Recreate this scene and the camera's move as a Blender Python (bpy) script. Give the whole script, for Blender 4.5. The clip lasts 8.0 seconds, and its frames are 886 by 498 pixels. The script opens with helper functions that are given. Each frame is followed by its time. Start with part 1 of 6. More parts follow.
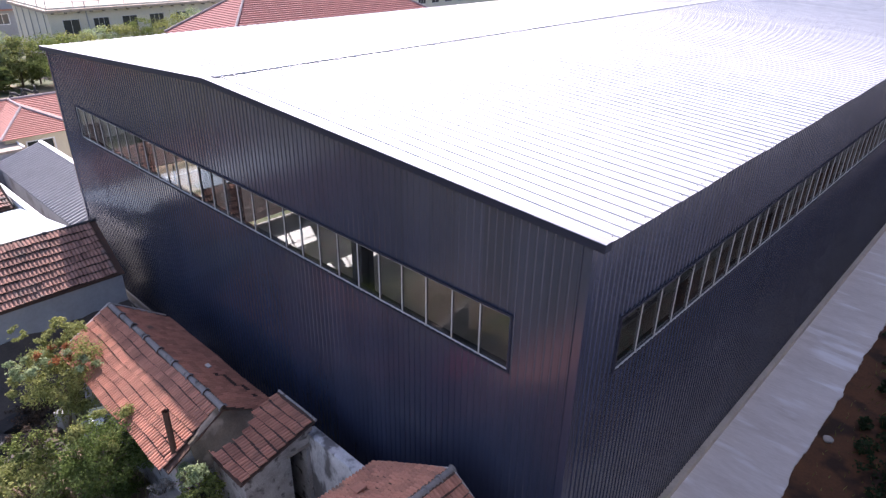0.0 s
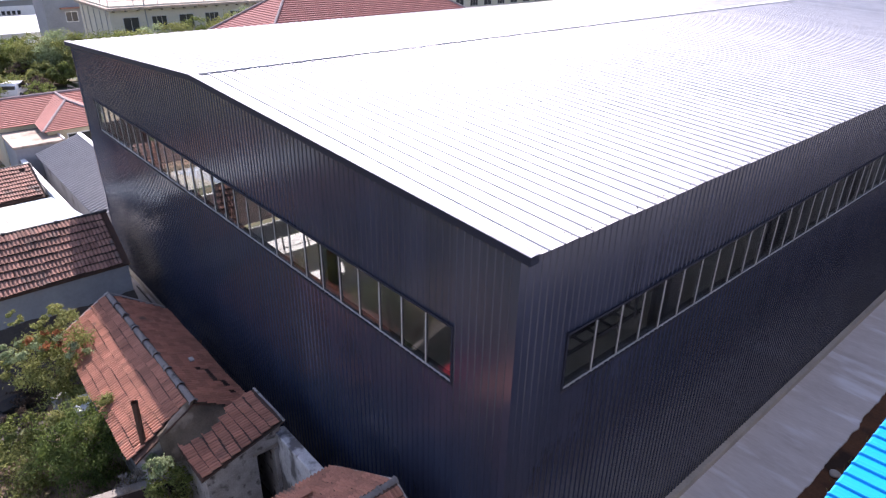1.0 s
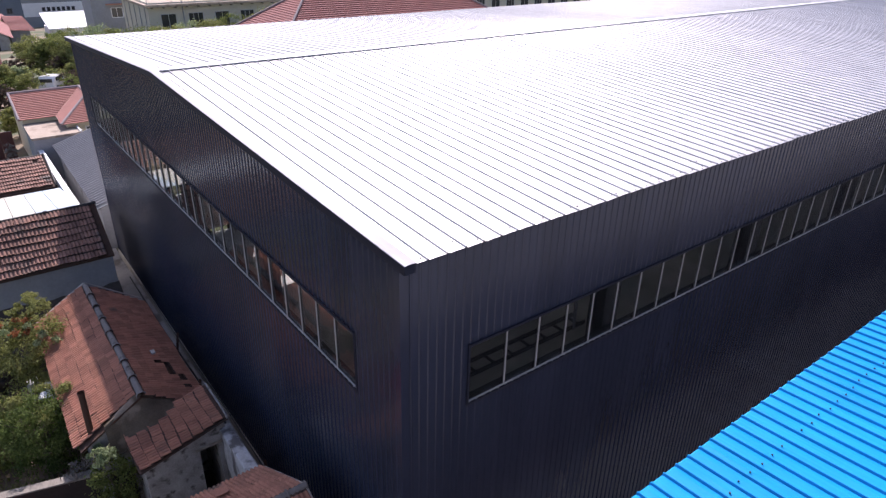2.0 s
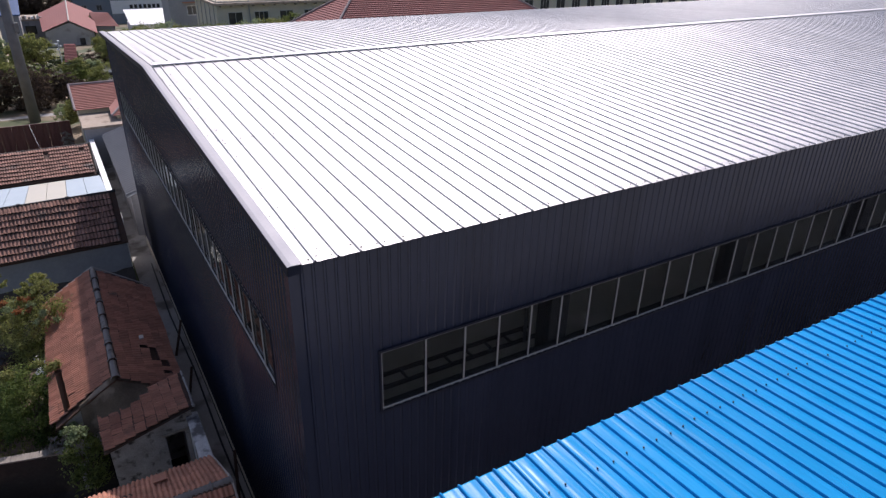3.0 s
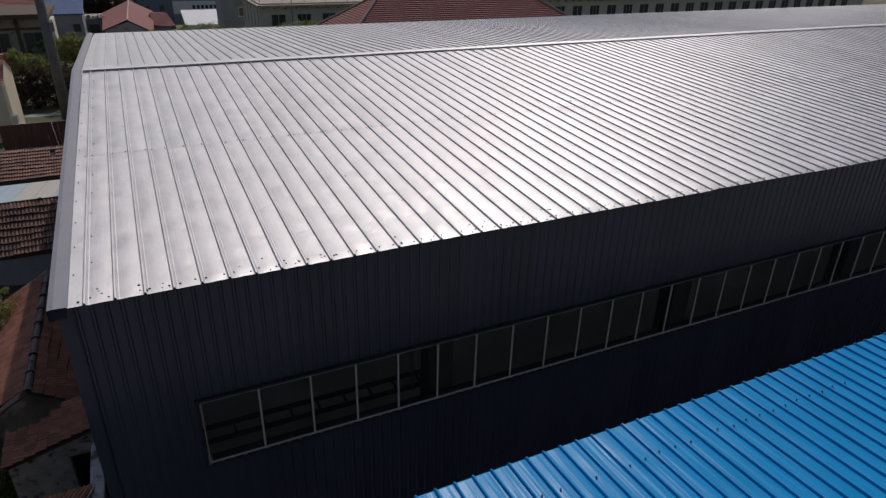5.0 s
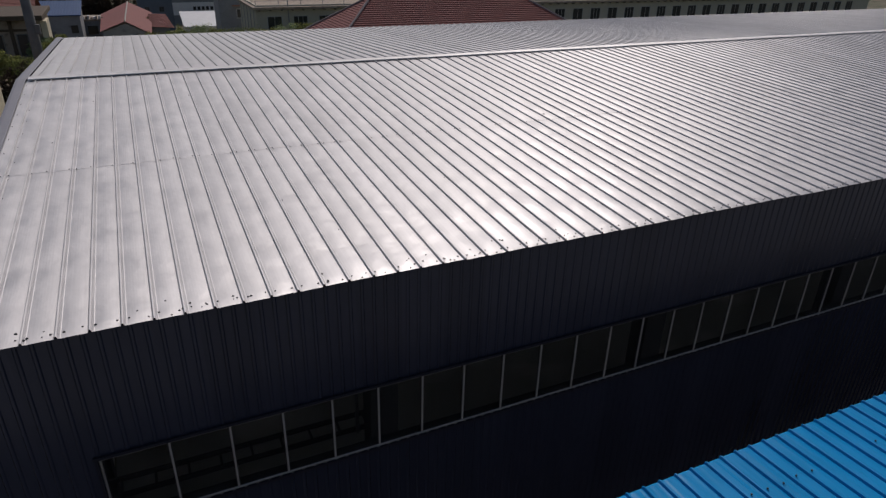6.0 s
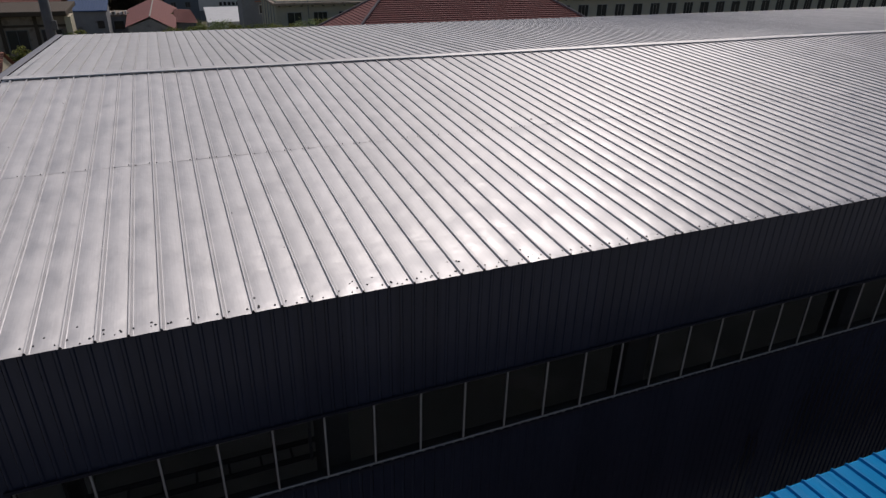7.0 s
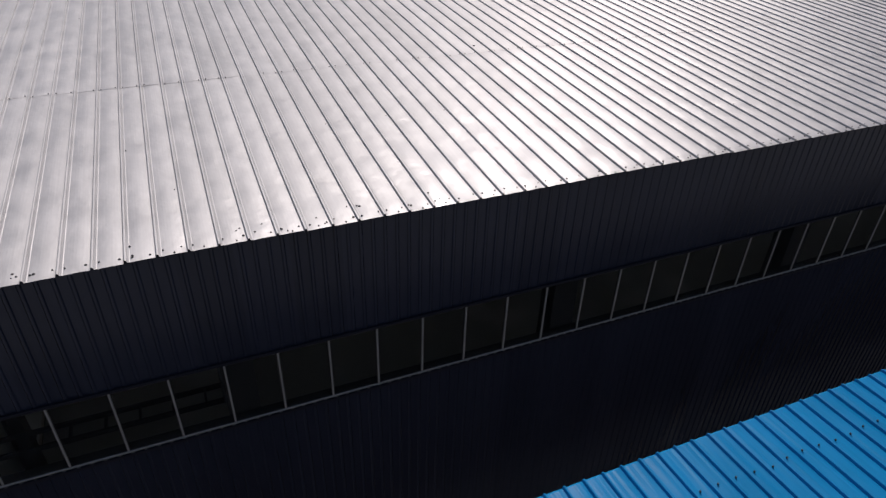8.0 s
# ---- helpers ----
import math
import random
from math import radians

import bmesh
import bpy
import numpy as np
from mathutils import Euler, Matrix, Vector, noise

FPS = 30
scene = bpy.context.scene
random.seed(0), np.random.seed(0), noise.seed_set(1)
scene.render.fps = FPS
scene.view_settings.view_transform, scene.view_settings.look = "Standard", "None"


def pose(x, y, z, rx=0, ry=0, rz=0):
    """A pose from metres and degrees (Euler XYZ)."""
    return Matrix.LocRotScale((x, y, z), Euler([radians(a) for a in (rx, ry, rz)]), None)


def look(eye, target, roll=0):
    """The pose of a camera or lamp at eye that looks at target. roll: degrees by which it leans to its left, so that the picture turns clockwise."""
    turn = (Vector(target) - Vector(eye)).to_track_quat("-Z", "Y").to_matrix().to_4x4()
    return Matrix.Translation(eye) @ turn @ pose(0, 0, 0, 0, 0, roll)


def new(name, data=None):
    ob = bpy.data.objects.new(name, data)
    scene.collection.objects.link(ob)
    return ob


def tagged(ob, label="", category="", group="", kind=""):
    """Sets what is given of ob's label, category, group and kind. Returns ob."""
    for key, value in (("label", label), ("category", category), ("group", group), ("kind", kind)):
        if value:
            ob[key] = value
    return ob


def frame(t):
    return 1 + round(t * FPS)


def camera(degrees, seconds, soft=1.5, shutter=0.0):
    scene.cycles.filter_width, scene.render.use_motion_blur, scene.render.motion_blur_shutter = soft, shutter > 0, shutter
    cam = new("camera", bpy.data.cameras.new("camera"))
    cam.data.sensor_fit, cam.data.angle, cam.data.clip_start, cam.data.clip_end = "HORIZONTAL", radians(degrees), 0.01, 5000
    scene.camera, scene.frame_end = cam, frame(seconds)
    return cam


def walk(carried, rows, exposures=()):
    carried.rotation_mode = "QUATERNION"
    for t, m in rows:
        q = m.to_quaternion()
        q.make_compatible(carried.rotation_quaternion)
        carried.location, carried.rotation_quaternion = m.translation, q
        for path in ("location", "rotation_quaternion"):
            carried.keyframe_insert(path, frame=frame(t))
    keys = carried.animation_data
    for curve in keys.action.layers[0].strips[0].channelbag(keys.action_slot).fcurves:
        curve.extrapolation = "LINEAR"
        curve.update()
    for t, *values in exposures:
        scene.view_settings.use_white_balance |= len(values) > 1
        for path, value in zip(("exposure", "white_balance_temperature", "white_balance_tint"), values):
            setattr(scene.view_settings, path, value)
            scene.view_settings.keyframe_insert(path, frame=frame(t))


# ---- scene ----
cam = camera(69.2, 8.0, 1.35)
PATH = [
    (0, (-8.965, -4.881, 15.901), (-7.66, -3.657, 15.009), 0.9),
    (0.5, (-8.073, -5.456, 15.843), (-6.8, -4.197, 14.953), 0.8),
    (1, (-7.116, -6.095, 15.826), (-5.927, -4.756, 14.937), 0.9),
    (1.5, (-6.082, -6.8, 15.873), (-4.93, -5.429, 14.981), 1.0),
    (3, (-2.502, -8.809, 15.839), (-1.576, -7.276, 14.948), 1.1),
    (3.5, (-1.387, -9.285, 15.846), (-0.514, -7.722, 14.955), 1.1),
    (4, (-0.315, -9.43, 15.825), (0.505, -7.836, 14.937), 1.1),
    (4.5, (0.648, -9.356, 15.84), (1.434, -7.744, 14.954), 1.2),
    (6, (3.012, -8.41, 15.888), (3.78, -6.787, 15.007), 1.4),
    (6.5, (3.726, -8.161, 15.881), (4.443, -6.516, 14.999), 1.2),
    (7, (4.435, -8.026, 15.904), (5.132, -6.378, 15.01), 1.2),
    (7.5, (5.171, -7.981, 15.931), (5.853, -6.397, 14.919), 1.5),
    (8, (5.977, -7.97, 15.95), (6.648, -6.44, 14.851), 1.8),
]
walk(cam, [(t, look(eye, target, roll)) for t, eye, target, roll in PATH],
     exposures=[(0.0, 1.64, 6300, 25), (1.5, 1.19, 6300, 25), (3.0, 0.26, 6330, 20), (3.5, 0.0, 6350, 16), (4.0, -0.50, 6350, 14), (4.5, -0.77, 6400, 13), (6.0, -1.12, 6550, 14), (7.0, -1.14, 6550, 14), (7.5, -1.12, 6550, 14), (8.0, -0.92, 6550, 14)])

# ---- daylight ----
SUN_AZ, SUN_EL = 66.0, 44.5          # azimuth counted from +x towards +y
world = bpy.data.worlds.new("daylight")
scene.world = world
world.use_nodes = True
wn = world.node_tree.nodes
sky = wn.new("ShaderNodeTexSky")
sky.sky_type = "NISHITA"
sky.sun_disc = False
sky.sun_elevation = radians(SUN_EL)
sky.sun_rotation = radians(90 - SUN_AZ)
sky.dust_density = 2.0
wn["Background"].inputs["Strength"].default_value = 0.11
world.node_tree.links.new(sky.outputs[0], wn["Background"].inputs["Color"])
sun_dir = Vector((math.cos(radians(SUN_EL)) * math.cos(radians(SUN_AZ)),
                  math.cos(radians(SUN_EL)) * math.sin(radians(SUN_AZ)), math.sin(radians(SUN_EL))))
sun_data = bpy.data.lights.new("sun", "SUN")
sun_data.energy, sun_data.angle, sun_data.color = 3.8, radians(0.53), (1.0, 0.95, 0.90)
sun = new("sun", sun_data)
sun.matrix_basis = look(sun_dir * 200, (0, 0, 0))

# ---- materials ----


def material(name, dark, light, scale=2.0, rough=0.8, metal=0.0, bump=0.2, bump_scale=25.0, per_object=0.0,
             stretch=(1, 1, 1), spots=None, spot_scale=0.7, spot_edge=0.55, island=0.0, rough_var=0.1, coat=0.0, dent=0.0, dent_scale=1.2):
    m = bpy.data.materials.new(name)
    m.use_nodes = True
    nt = m.node_tree
    n, link = nt.nodes, nt.links.new
    b = n["Principled BSDF"]
    geo = n.new("ShaderNodeNewGeometry")
    mp = n.new("ShaderNodeMapping")
    mp.inputs["Scale"].default_value = stretch
    link(geo.outputs["Position"], mp.inputs["Vector"])

    def tex(sc, detail=5.0):
        t = n.new("ShaderNodeTexNoise")
        t.inputs["Scale"].default_value, t.inputs["Detail"].default_value = sc, detail
        link(mp.outputs[0], t.inputs["Vector"])
        return t

    def ramp(src, a, z):
        r = n.new("ShaderNodeMapRange")
        r.inputs["From Min"].default_value, r.inputs["From Max"].default_value = a, z
        link(src, r.inputs["Value"])
        return r.outputs["Result"]

    def mix(fac, a, c):
        x = n.new("ShaderNodeMix")
        x.data_type = "RGBA"
        for sock, v in ((x.inputs[0], fac), (x.inputs[6], a), (x.inputs[7], c)):
            if isinstance(v, bpy.types.NodeSocket):
                link(v, sock)
            else:
                sock.default_value = (*v, 1) if isinstance(v, tuple) else v
        return x.outputs[2]
    coarse, fine = tex(scale), tex(scale * 9, 3.0)
    add = n.new("ShaderNodeMath")
    add.operation = "ADD"
    link(ramp(coarse.outputs["Fac"], 0.3, 0.7), add.inputs[0])
    link(ramp(fine.outputs["Fac"], 0.2, 0.8), add.inputs[1])
    half = n.new("ShaderNodeMath")
    half.operation = "MULTIPLY"
    half.inputs[1].default_value = 0.5
    link(add.outputs[0], half.inputs[0])
    col = mix(half.outputs[0], dark, light)
    if spots:
        sp = tex(spot_scale, 6.0)
        col = mix(ramp(sp.outputs["Fac"], spot_edge, spot_edge + 0.12), col, spots)
    if per_object or island:
        if per_object:
            src = n.new("ShaderNodeObjectInfo").outputs["Random"]
        else:
            src = geo.outputs["Random Per Island"]
        v = n.new("ShaderNodeMapRange")
        amp = per_object or island
        v.inputs["To Min"].default_value, v.inputs["To Max"].default_value = 1 - amp, 1 + amp
        link(src, v.inputs["Value"])
        hsv = n.new("ShaderNodeHueSaturation")
        link(v.outputs[0], hsv.inputs["Value"])
        link(col, hsv.inputs["Color"])
        col = hsv.outputs[0]
    link(col, b.inputs["Base Color"])
    b.inputs["Metallic"].default_value = metal
    r = n.new("ShaderNodeMapRange")
    r.inputs["To Min"].default_value, r.inputs["To Max"].default_value = max(0.02, rough - rough_var), min(1, rough + rough_var)
    link(coarse.outputs["Fac"], r.inputs["Value"])
    link(r.outputs[0], b.inputs["Roughness"])
    b.inputs["Coat Weight"].default_value = coat
    last = None
    if dent:
        dn = tex(dent_scale, 2.0)
        bd = n.new("ShaderNodeBump")
        bd.inputs["Strength"].default_value, bd.inputs["Distance"].default_value = 1.0, dent
        link(dn.outputs["Fac"], bd.inputs["Height"])
        last = bd.outputs[0]
    if bump:
        bt = tex(bump_scale, 4.0)
        bp = n.new("ShaderNodeBump")
        bp.inputs["Strength"].default_value, bp.inputs["Distance"].default_value = bump, 0.02
        link(bt.outputs["Fac"], bp.inputs["Height"])
        if last:
            link(last, bp.inputs["Normal"])
        last = bp.outputs[0]
    if last:
        link(last, b.inputs["Normal"])
    return m


def glass_material(name, tint):
    m = bpy.data.materials.new(name)
    m.use_nodes = True
    nt = m.node_tree
    n = nt.nodes
    n.remove(n["Principled BSDF"])
    tr, gl, lw, mx = n.new("ShaderNodeBsdfTransparent"), n.new("ShaderNodeBsdfGlossy"), n.new("ShaderNodeLayerWeight"), n.new("ShaderNodeMixShader")
    tr.inputs["Color"].default_value = (*tint, 1)
    gl.inputs["Roughness"].default_value = 0.01
    lw.inputs["Blend"].default_value = 0.5
    up, sc = n.new("ShaderNodeMath"), n.new("ShaderNodeMath")
    up.operation, sc.operation = "POWER", "MULTIPLY_ADD"
    up.inputs[1].default_value = 4.5
    sc.inputs[1].default_value, sc.inputs[2].default_value = 0.95, 0.05
    nt.links.new(lw.outputs["Facing"], up.inputs[0])
    nt.links.new(up.outputs[0], sc.inputs[0])
    nt.links.new(sc.outputs[0], mx.inputs[0])
    nt.links.new(tr.outputs[0], mx.inputs[1])
    nt.links.new(gl.outputs[0], mx.inputs[2])
    nt.links.new(mx.outputs[0], n["Material Output"].inputs["Surface"])
    return m


M = {}


def sheet_metal(name, dark, light, rough, metal, cloud, streak, dent, gloss=0.5, ripple=0.0):
    """Coated sheet steel: soft cloudy patches, streaks down the slope and shallow dents, shifted from sheet to sheet."""
    m = bpy.data.materials.new(name)
    m.use_nodes = True
    n, link = m.node_tree.nodes, m.node_tree.links.new
    b = n["Principled BSDF"]
    geo, info = n.new("ShaderNodeNewGeometry"), n.new("ShaderNodeObjectInfo")
    off = n.new("ShaderNodeVectorMath")
    off.operation = "MULTIPLY_ADD"
    off.inputs[1].default_value = (0, 37, 11)
    link(info.outputs["Random"], off.inputs[0])
    link(geo.outputs["Position"], off.inputs[2])

    def tex(scale, detail, stretch):
        mp, t = n.new("ShaderNodeMapping"), n.new("ShaderNodeTexNoise")
        mp.inputs["Scale"].default_value = stretch
        t.inputs["Scale"].default_value, t.inputs["Detail"].default_value = scale, detail
        link(off.outputs[0], mp.inputs["Vector"])
        link(mp.outputs[0], t.inputs["Vector"])
        return t.outputs["Fac"]

    def span(src, a, z, lo, hi):
        r = n.new("ShaderNodeMapRange")
        for k, v in zip(("From Min", "From Max", "To Min", "To Max"), (a, z, lo, hi)):
            r.inputs[k].default_value = v
        link(src, r.inputs["Value"])
        return r.outputs[0]

    def mul(a, z):
        x = n.new("ShaderNodeMath")
        x.operation = "MULTIPLY"
        link(a, x.inputs[0])
        link(z, x.inputs[1])
        return x.outputs[0]
    patch, lines, grime = tex(2.6, 3.0, (1, 0.7, 1)), tex(9.0, 2.0, (3.0, 0.10, 1)), tex(0.7, 5.0, (1, 1, 1))
    val = mul(mul(span(patch, 0.3, 0.7, 1 - cloud, 1 + cloud), span(lines, 0.3, 0.7, 1 - streak, 1 + streak)),
              mul(span(info.outputs["Random"], 0, 1, 0.95, 1.05), span(grime, 0.35, 0.75, 1.05, 0.92)))
    mix = n.new("ShaderNodeMix")
    mix.data_type = "RGBA"
    mix.inputs[6].default_value, mix.inputs[7].default_value = (*dark, 1), (*light, 1)
    link(grime, mix.inputs[0])
    hsv = n.new("ShaderNodeHueSaturation")
    link(val, hsv.inputs["Value"])
    link(mix.outputs[2], hsv.inputs["Color"])
    link(hsv.outputs[0], b.inputs["Base Color"])
    b.inputs["Metallic"].default_value = metal
    b.inputs["Specular IOR Level"].default_value = gloss
    link(span(patch, 0.3, 0.7, rough - 0.08, rough + 0.08), b.inputs["Roughness"])
    bump = n.new("ShaderNodeBump")
    bump.inputs["Strength"].default_value, bump.inputs["Distance"].default_value = 1.0, dent
    link(patch, bump.inputs["Height"])
    last = bump.outputs[0]
    if ripple:                                          # the pans are drawn slightly wavy along their length
        wave = n.new("ShaderNodeBump")
        wave.inputs["Strength"].default_value, wave.inputs["Distance"].default_value = 1.0, ripple
        link(tex(5.0, 1.0, (2.4, 0.16, 1)), wave.inputs["Height"])
        link(last, wave.inputs["Normal"])
        last = wave.outputs[0]
    link(last, b.inputs["Normal"])
    return m


M["roof"] = sheet_metal("galvalume_roof", (0.500, 0.489, 0.494), (0.582, 0.570, 0.576), 0.53, 0.38, 0.08, 0.03, 0.018)
rn_ = M["roof"].node_tree
across = rn_.nodes.new("ShaderNodeCombineXYZ")          # rolling marks run up the slope and spread the gloss across it
across.inputs[0].default_value = 1.0
rn_.nodes["Principled BSDF"].inputs["Anisotropic"].default_value = 0.6
rn_.links.new(across.outputs[0], rn_.nodes["Principled BSDF"].inputs["Tangent"])
M["flash"] = material("grey_flashing", (0.205, 0.205, 0.235), (0.265, 0.265, 0.295), 1.5, 0.6, 0.1, 0.03, 30)
M["navy"] = material("navy_cladding", (0.0270, 0.0322, 0.0535), (0.0365, 0.0432, 0.071), 1.2, 0.22, 0.0, 0.02, 30, per_object=0.08,
                     stretch=(1, 1, 0.25), rough_var=0.06, dent=0.004, dent_scale=1.4)
M["navy"].node_tree.nodes["Principled BSDF"].inputs["Specular IOR Level"].default_value = 0.5
M["navytrim"] = material("navy_trim", (0.014, 0.016, 0.027), (0.020, 0.022, 0.036), 1.5, 0.7, 0.0, 0.02)
M["navytrim"].node_tree.nodes["Principled BSDF"].inputs["Specular IOR Level"].default_value = 0.25
M["liner"] = material("white_liner", (0.64, 0.65, 0.66), (0.73, 0.74, 0.75), 1.0, 0.6)
M["steel"] = material("grey_steel", (0.10, 0.11, 0.12), (0.16, 0.17, 0.18), 2.0, 0.5, 0.2)
M["column"] = material("dark_primed_steel", (0.030, 0.031, 0.034), (0.05, 0.051, 0.055), 2.0, 0.7, 0.0)
M["frame"] = material("white_window_frame", (0.36, 0.36, 0.35), (0.46, 0.46, 0.45), 3.0, 0.4, 0.0, 0.02)
M["glass"] = glass_material("window_glass", (0.84, 0.85, 0.84))
M["floor"] = material("grey_green_floor", (0.25, 0.255, 0.245), (0.33, 0.335, 0.32), 0.6, 0.5, spots=(0.40, 0.40, 0.385), spot_scale=0.3)
M["screw"] = material("dark_screw", (0.04, 0.04, 0.045), (0.08, 0.08, 0.08), 9, 0.6, 0.4)
M["blue"] = sheet_metal("blue_roof_paint", (0.0005, 0.222, 0.500), (0.001, 0.268, 0.585), 0.37, 0.0, 0.05, 0.04, 0.004, 0.15, 0.018)
M["duskblue"] = material("dull_blue_roof_paint", (0.018, 0.062, 0.165), (0.03, 0.085, 0.21), 1.0, 0.8, 0, 0.1)
M["tile"] = material("red_clay_tile", (0.30, 0.128, 0.084), (0.48, 0.228, 0.150), 2.2, 0.85, 0, 0.25, 40, per_object=0.2, spots=(0.12, 0.09, 0.07), spot_scale=1.1, spot_edge=0.62)
M["tilej"] = material("red_clay_tile_field", (0.30, 0.128, 0.084), (0.48, 0.228, 0.150), 2.2, 0.85, 0, 0.25, 40, island=0.2, spots=(0.12, 0.09, 0.07), spot_scale=1.1, spot_edge=0.62)
M["oldtile"] = material("weathered_brown_tile", (0.18, 0.088, 0.066), (0.37, 0.205, 0.152), 2.5, 0.85, 0, 0.3, 40, per_object=0.22, spots=(0.10, 0.09, 0.08), spot_scale=0.9, spot_edge=0.58)
M["oldtilej"] = material("weathered_brown_tile_field", (0.18, 0.088, 0.066), (0.37, 0.205, 0.152), 2.5, 0.85, 0, 0.3, 40, island=0.22, spots=(0.10, 0.09, 0.08), spot_scale=0.9, spot_edge=0.58)
# dark brown that paints in the shadow gaps between tile courses
M["jointshade"] = material("shade_in_tile_joints", (0.045, 0.028, 0.022), (0.115, 0.070, 0.052), 4.0, 0.95, 0, 0.3)
M["ridge"] = material("grey_ridge_tile", (0.12, 0.112, 0.108), (0.22, 0.207, 0.20), 5, 0.9, 0, 0.5, spots=(0.045, 0.042, 0.04), spot_scale=2.5, spot_edge=0.56)
M["midtile"] = material("faded_red_tile", (0.24, 0.092, 0.072), (0.37, 0.155, 0.125), 2.0, 0.85, 0, 0.3, 30, island=0.15)
M["fartile"] = material("dull_red_far_tile", (0.18, 0.056, 0.050), (0.28, 0.092, 0.080), 1.5, 0.85, 0, 0.2, island=0.12)
M["mortar"] = material("lime_mortar", (0.34, 0.31, 0.28), (0.52, 0.49, 0.45), 3, 0.9, 0, 0.6, 18)
M["stone"] = material("rough_rubble_render", (0.15, 0.14, 0.13), (0.42, 0.40, 0.38), 2.6, 0.95, 0, 1.0, 7, spots=(0.055, 0.048, 0.044), spot_scale=3.2, spot_edge=0.55)
M["whitewash"] = material("peeling_whitewash", (0.32, 0.31, 0.30), (0.66, 0.65, 0.63), 2.4, 0.95, 0, 0.8, 9, spots=(0.13, 0.12, 0.115), spot_scale=2.0, spot_edge=0.48, stretch=(1, 1, 0.55))
M["greyrender"] = material("grey_cement_render", (0.26, 0.26, 0.27), (0.36, 0.36, 0.37), 0.9, 0.95, 0, 0.3, 20, spots=(0.17, 0.16, 0.16), spot_scale=0.5, spot_edge=0.57)
M["cream"] = material("cream_render", (0.60, 0.52, 0.37), (0.74, 0.66, 0.49), 0.7, 0.9, 0, 0.2)
M["tan"] = material("tan_roof_slab", (0.30, 0.235, 0.18), (0.43, 0.355, 0.285), 1.3, 0.95, 0, 0.4, spots=(0.22, 0.17, 0.13), spot_scale=1.1, spot_edge=0.55)
M["white"] = material("white_paint", (0.70, 0.70, 0.69), (0.82, 0.82, 0.81), 1.0, 0.7, 0, 0.1)
M["concrete"] = material("pale_concrete", (0.55, 0.495, 0.455), (0.80, 0.755, 0.73), 0.9, 0.5, 0, 0.15, 12, spots=(0.88, 0.87, 0.88), spot_scale=0.7, spot_edge=0.56, rough_var=0.25, stretch=(1.6, 0.38, 1))
M["plinth"] = material("beige_concrete_kerb", (0.40, 0.36, 0.29), (0.58, 0.53, 0.45), 1.2, 0.9, 0, 0.4)
M["lane"] = material("grey_lane_concrete", (0.25, 0.24, 0.225), (0.38, 0.365, 0.345), 1.0, 0.9, 0, 0.4, 15, spots=(0.15, 0.135, 0.12), spot_scale=0.8, spot_edge=0.52)
M["mud"] = material("brown_mud", (0.07, 0.030, 0.014), (0.17, 0.075, 0.034), 1.3, 0.95, 0, 0.9, 6, spots=(0.035, 0.018, 0.010), spot_scale=0.8, spot_edge=0.5)
M["redsheet"] = material("red_plastic_sheet", (0.45, 0.015, 0.035), (0.58, 0.025, 0.05), 2, 0.45, 0, 0.1)
M["yardsoil"] = material("brown_yard_soil", (0.16, 0.105, 0.075), (0.30, 0.21, 0.155), 1.2, 0.95, 0, 0.7, 8, spots=(0.10, 0.075, 0.05), spot_scale=0.8)
M["leafk"] = material("deep_green_weeds", (0.012, 0.035, 0.012), (0.045, 0.085, 0.03), 3.0, 0.7, 0, 0, island=0.4)
M["ground"] = material("dry_earth_and_grass", (0.13, 0.10, 0.065), (0.24, 0.18, 0.115), 0.5, 0.95, 0, 0.6, 6, spots=(0.06, 0.075, 0.028), spot_scale=0.16, spot_edge=0.42)
M["leaf"] = material("green_leaves", (0.050, 0.080, 0.018), (0.245, 0.280, 0.080), 3.0, 0.92, 0, 0, island=0.45)
M["leafy"] = material("yellow_green_leaves", (0.120, 0.150, 0.040), (0.345, 0.345, 0.120), 3.0, 0.92, 0, 0, island=0.4)
M["leafp"] = material("pale_green_leaves", (0.14, 0.20, 0.08), (0.40, 0.45, 0.25), 3.0, 0.92, 0, 0, island=0.4)
M["leafr"] = material("reddish_leaves", (0.22, 0.07, 0.03), (0.36, 0.16, 0.06), 3.0, 0.92, 0, 0, island=0.3)
M["bushleaf"] = material("dense_green_leaves", (0.034, 0.066, 0.014), (0.18, 0.23, 0.055), 3.0, 0.9, 0, 0, island=0.45)
M["leafd"] = material("dark_far_foliage", (0.020, 0.032, 0.012), (0.06, 0.075, 0.03), 1.0, 0.92, 0, 0, island=0.4)
M["bark"] = material("brown_bark", (0.06, 0.045, 0.03), (0.14, 0.10, 0.07), 4, 0.95, 0, 0.8, 12, stretch=(1, 1, 0.3))
M["rust"] = material("rusty_iron", (0.045, 0.025, 0.018), (0.10, 0.05, 0.03), 5, 0.8, 0.1, 0.4)
M["black"] = material("black_rubber", (0.012, 0.012, 0.013), (0.03, 0.03, 0.03), 3, 0.7)
M["brownfence"] = material("brown_sheet_fence", (0.090, 0.030, 0.024), (0.145, 0.052, 0.041), 1.5, 0.55, 0, 0.1)
M["skyblue"] = material("pale_blue_sheet", (0.29, 0.372, 0.435), (0.39, 0.465, 0.515), 1.0, 0.5, 0, 0.05)
M["creamsheet"] = material("cream_translucent_sheet", (0.40, 0.385, 0.325), (0.48, 0.46, 0.395), 1.0, 0.5, 0, 0.05)
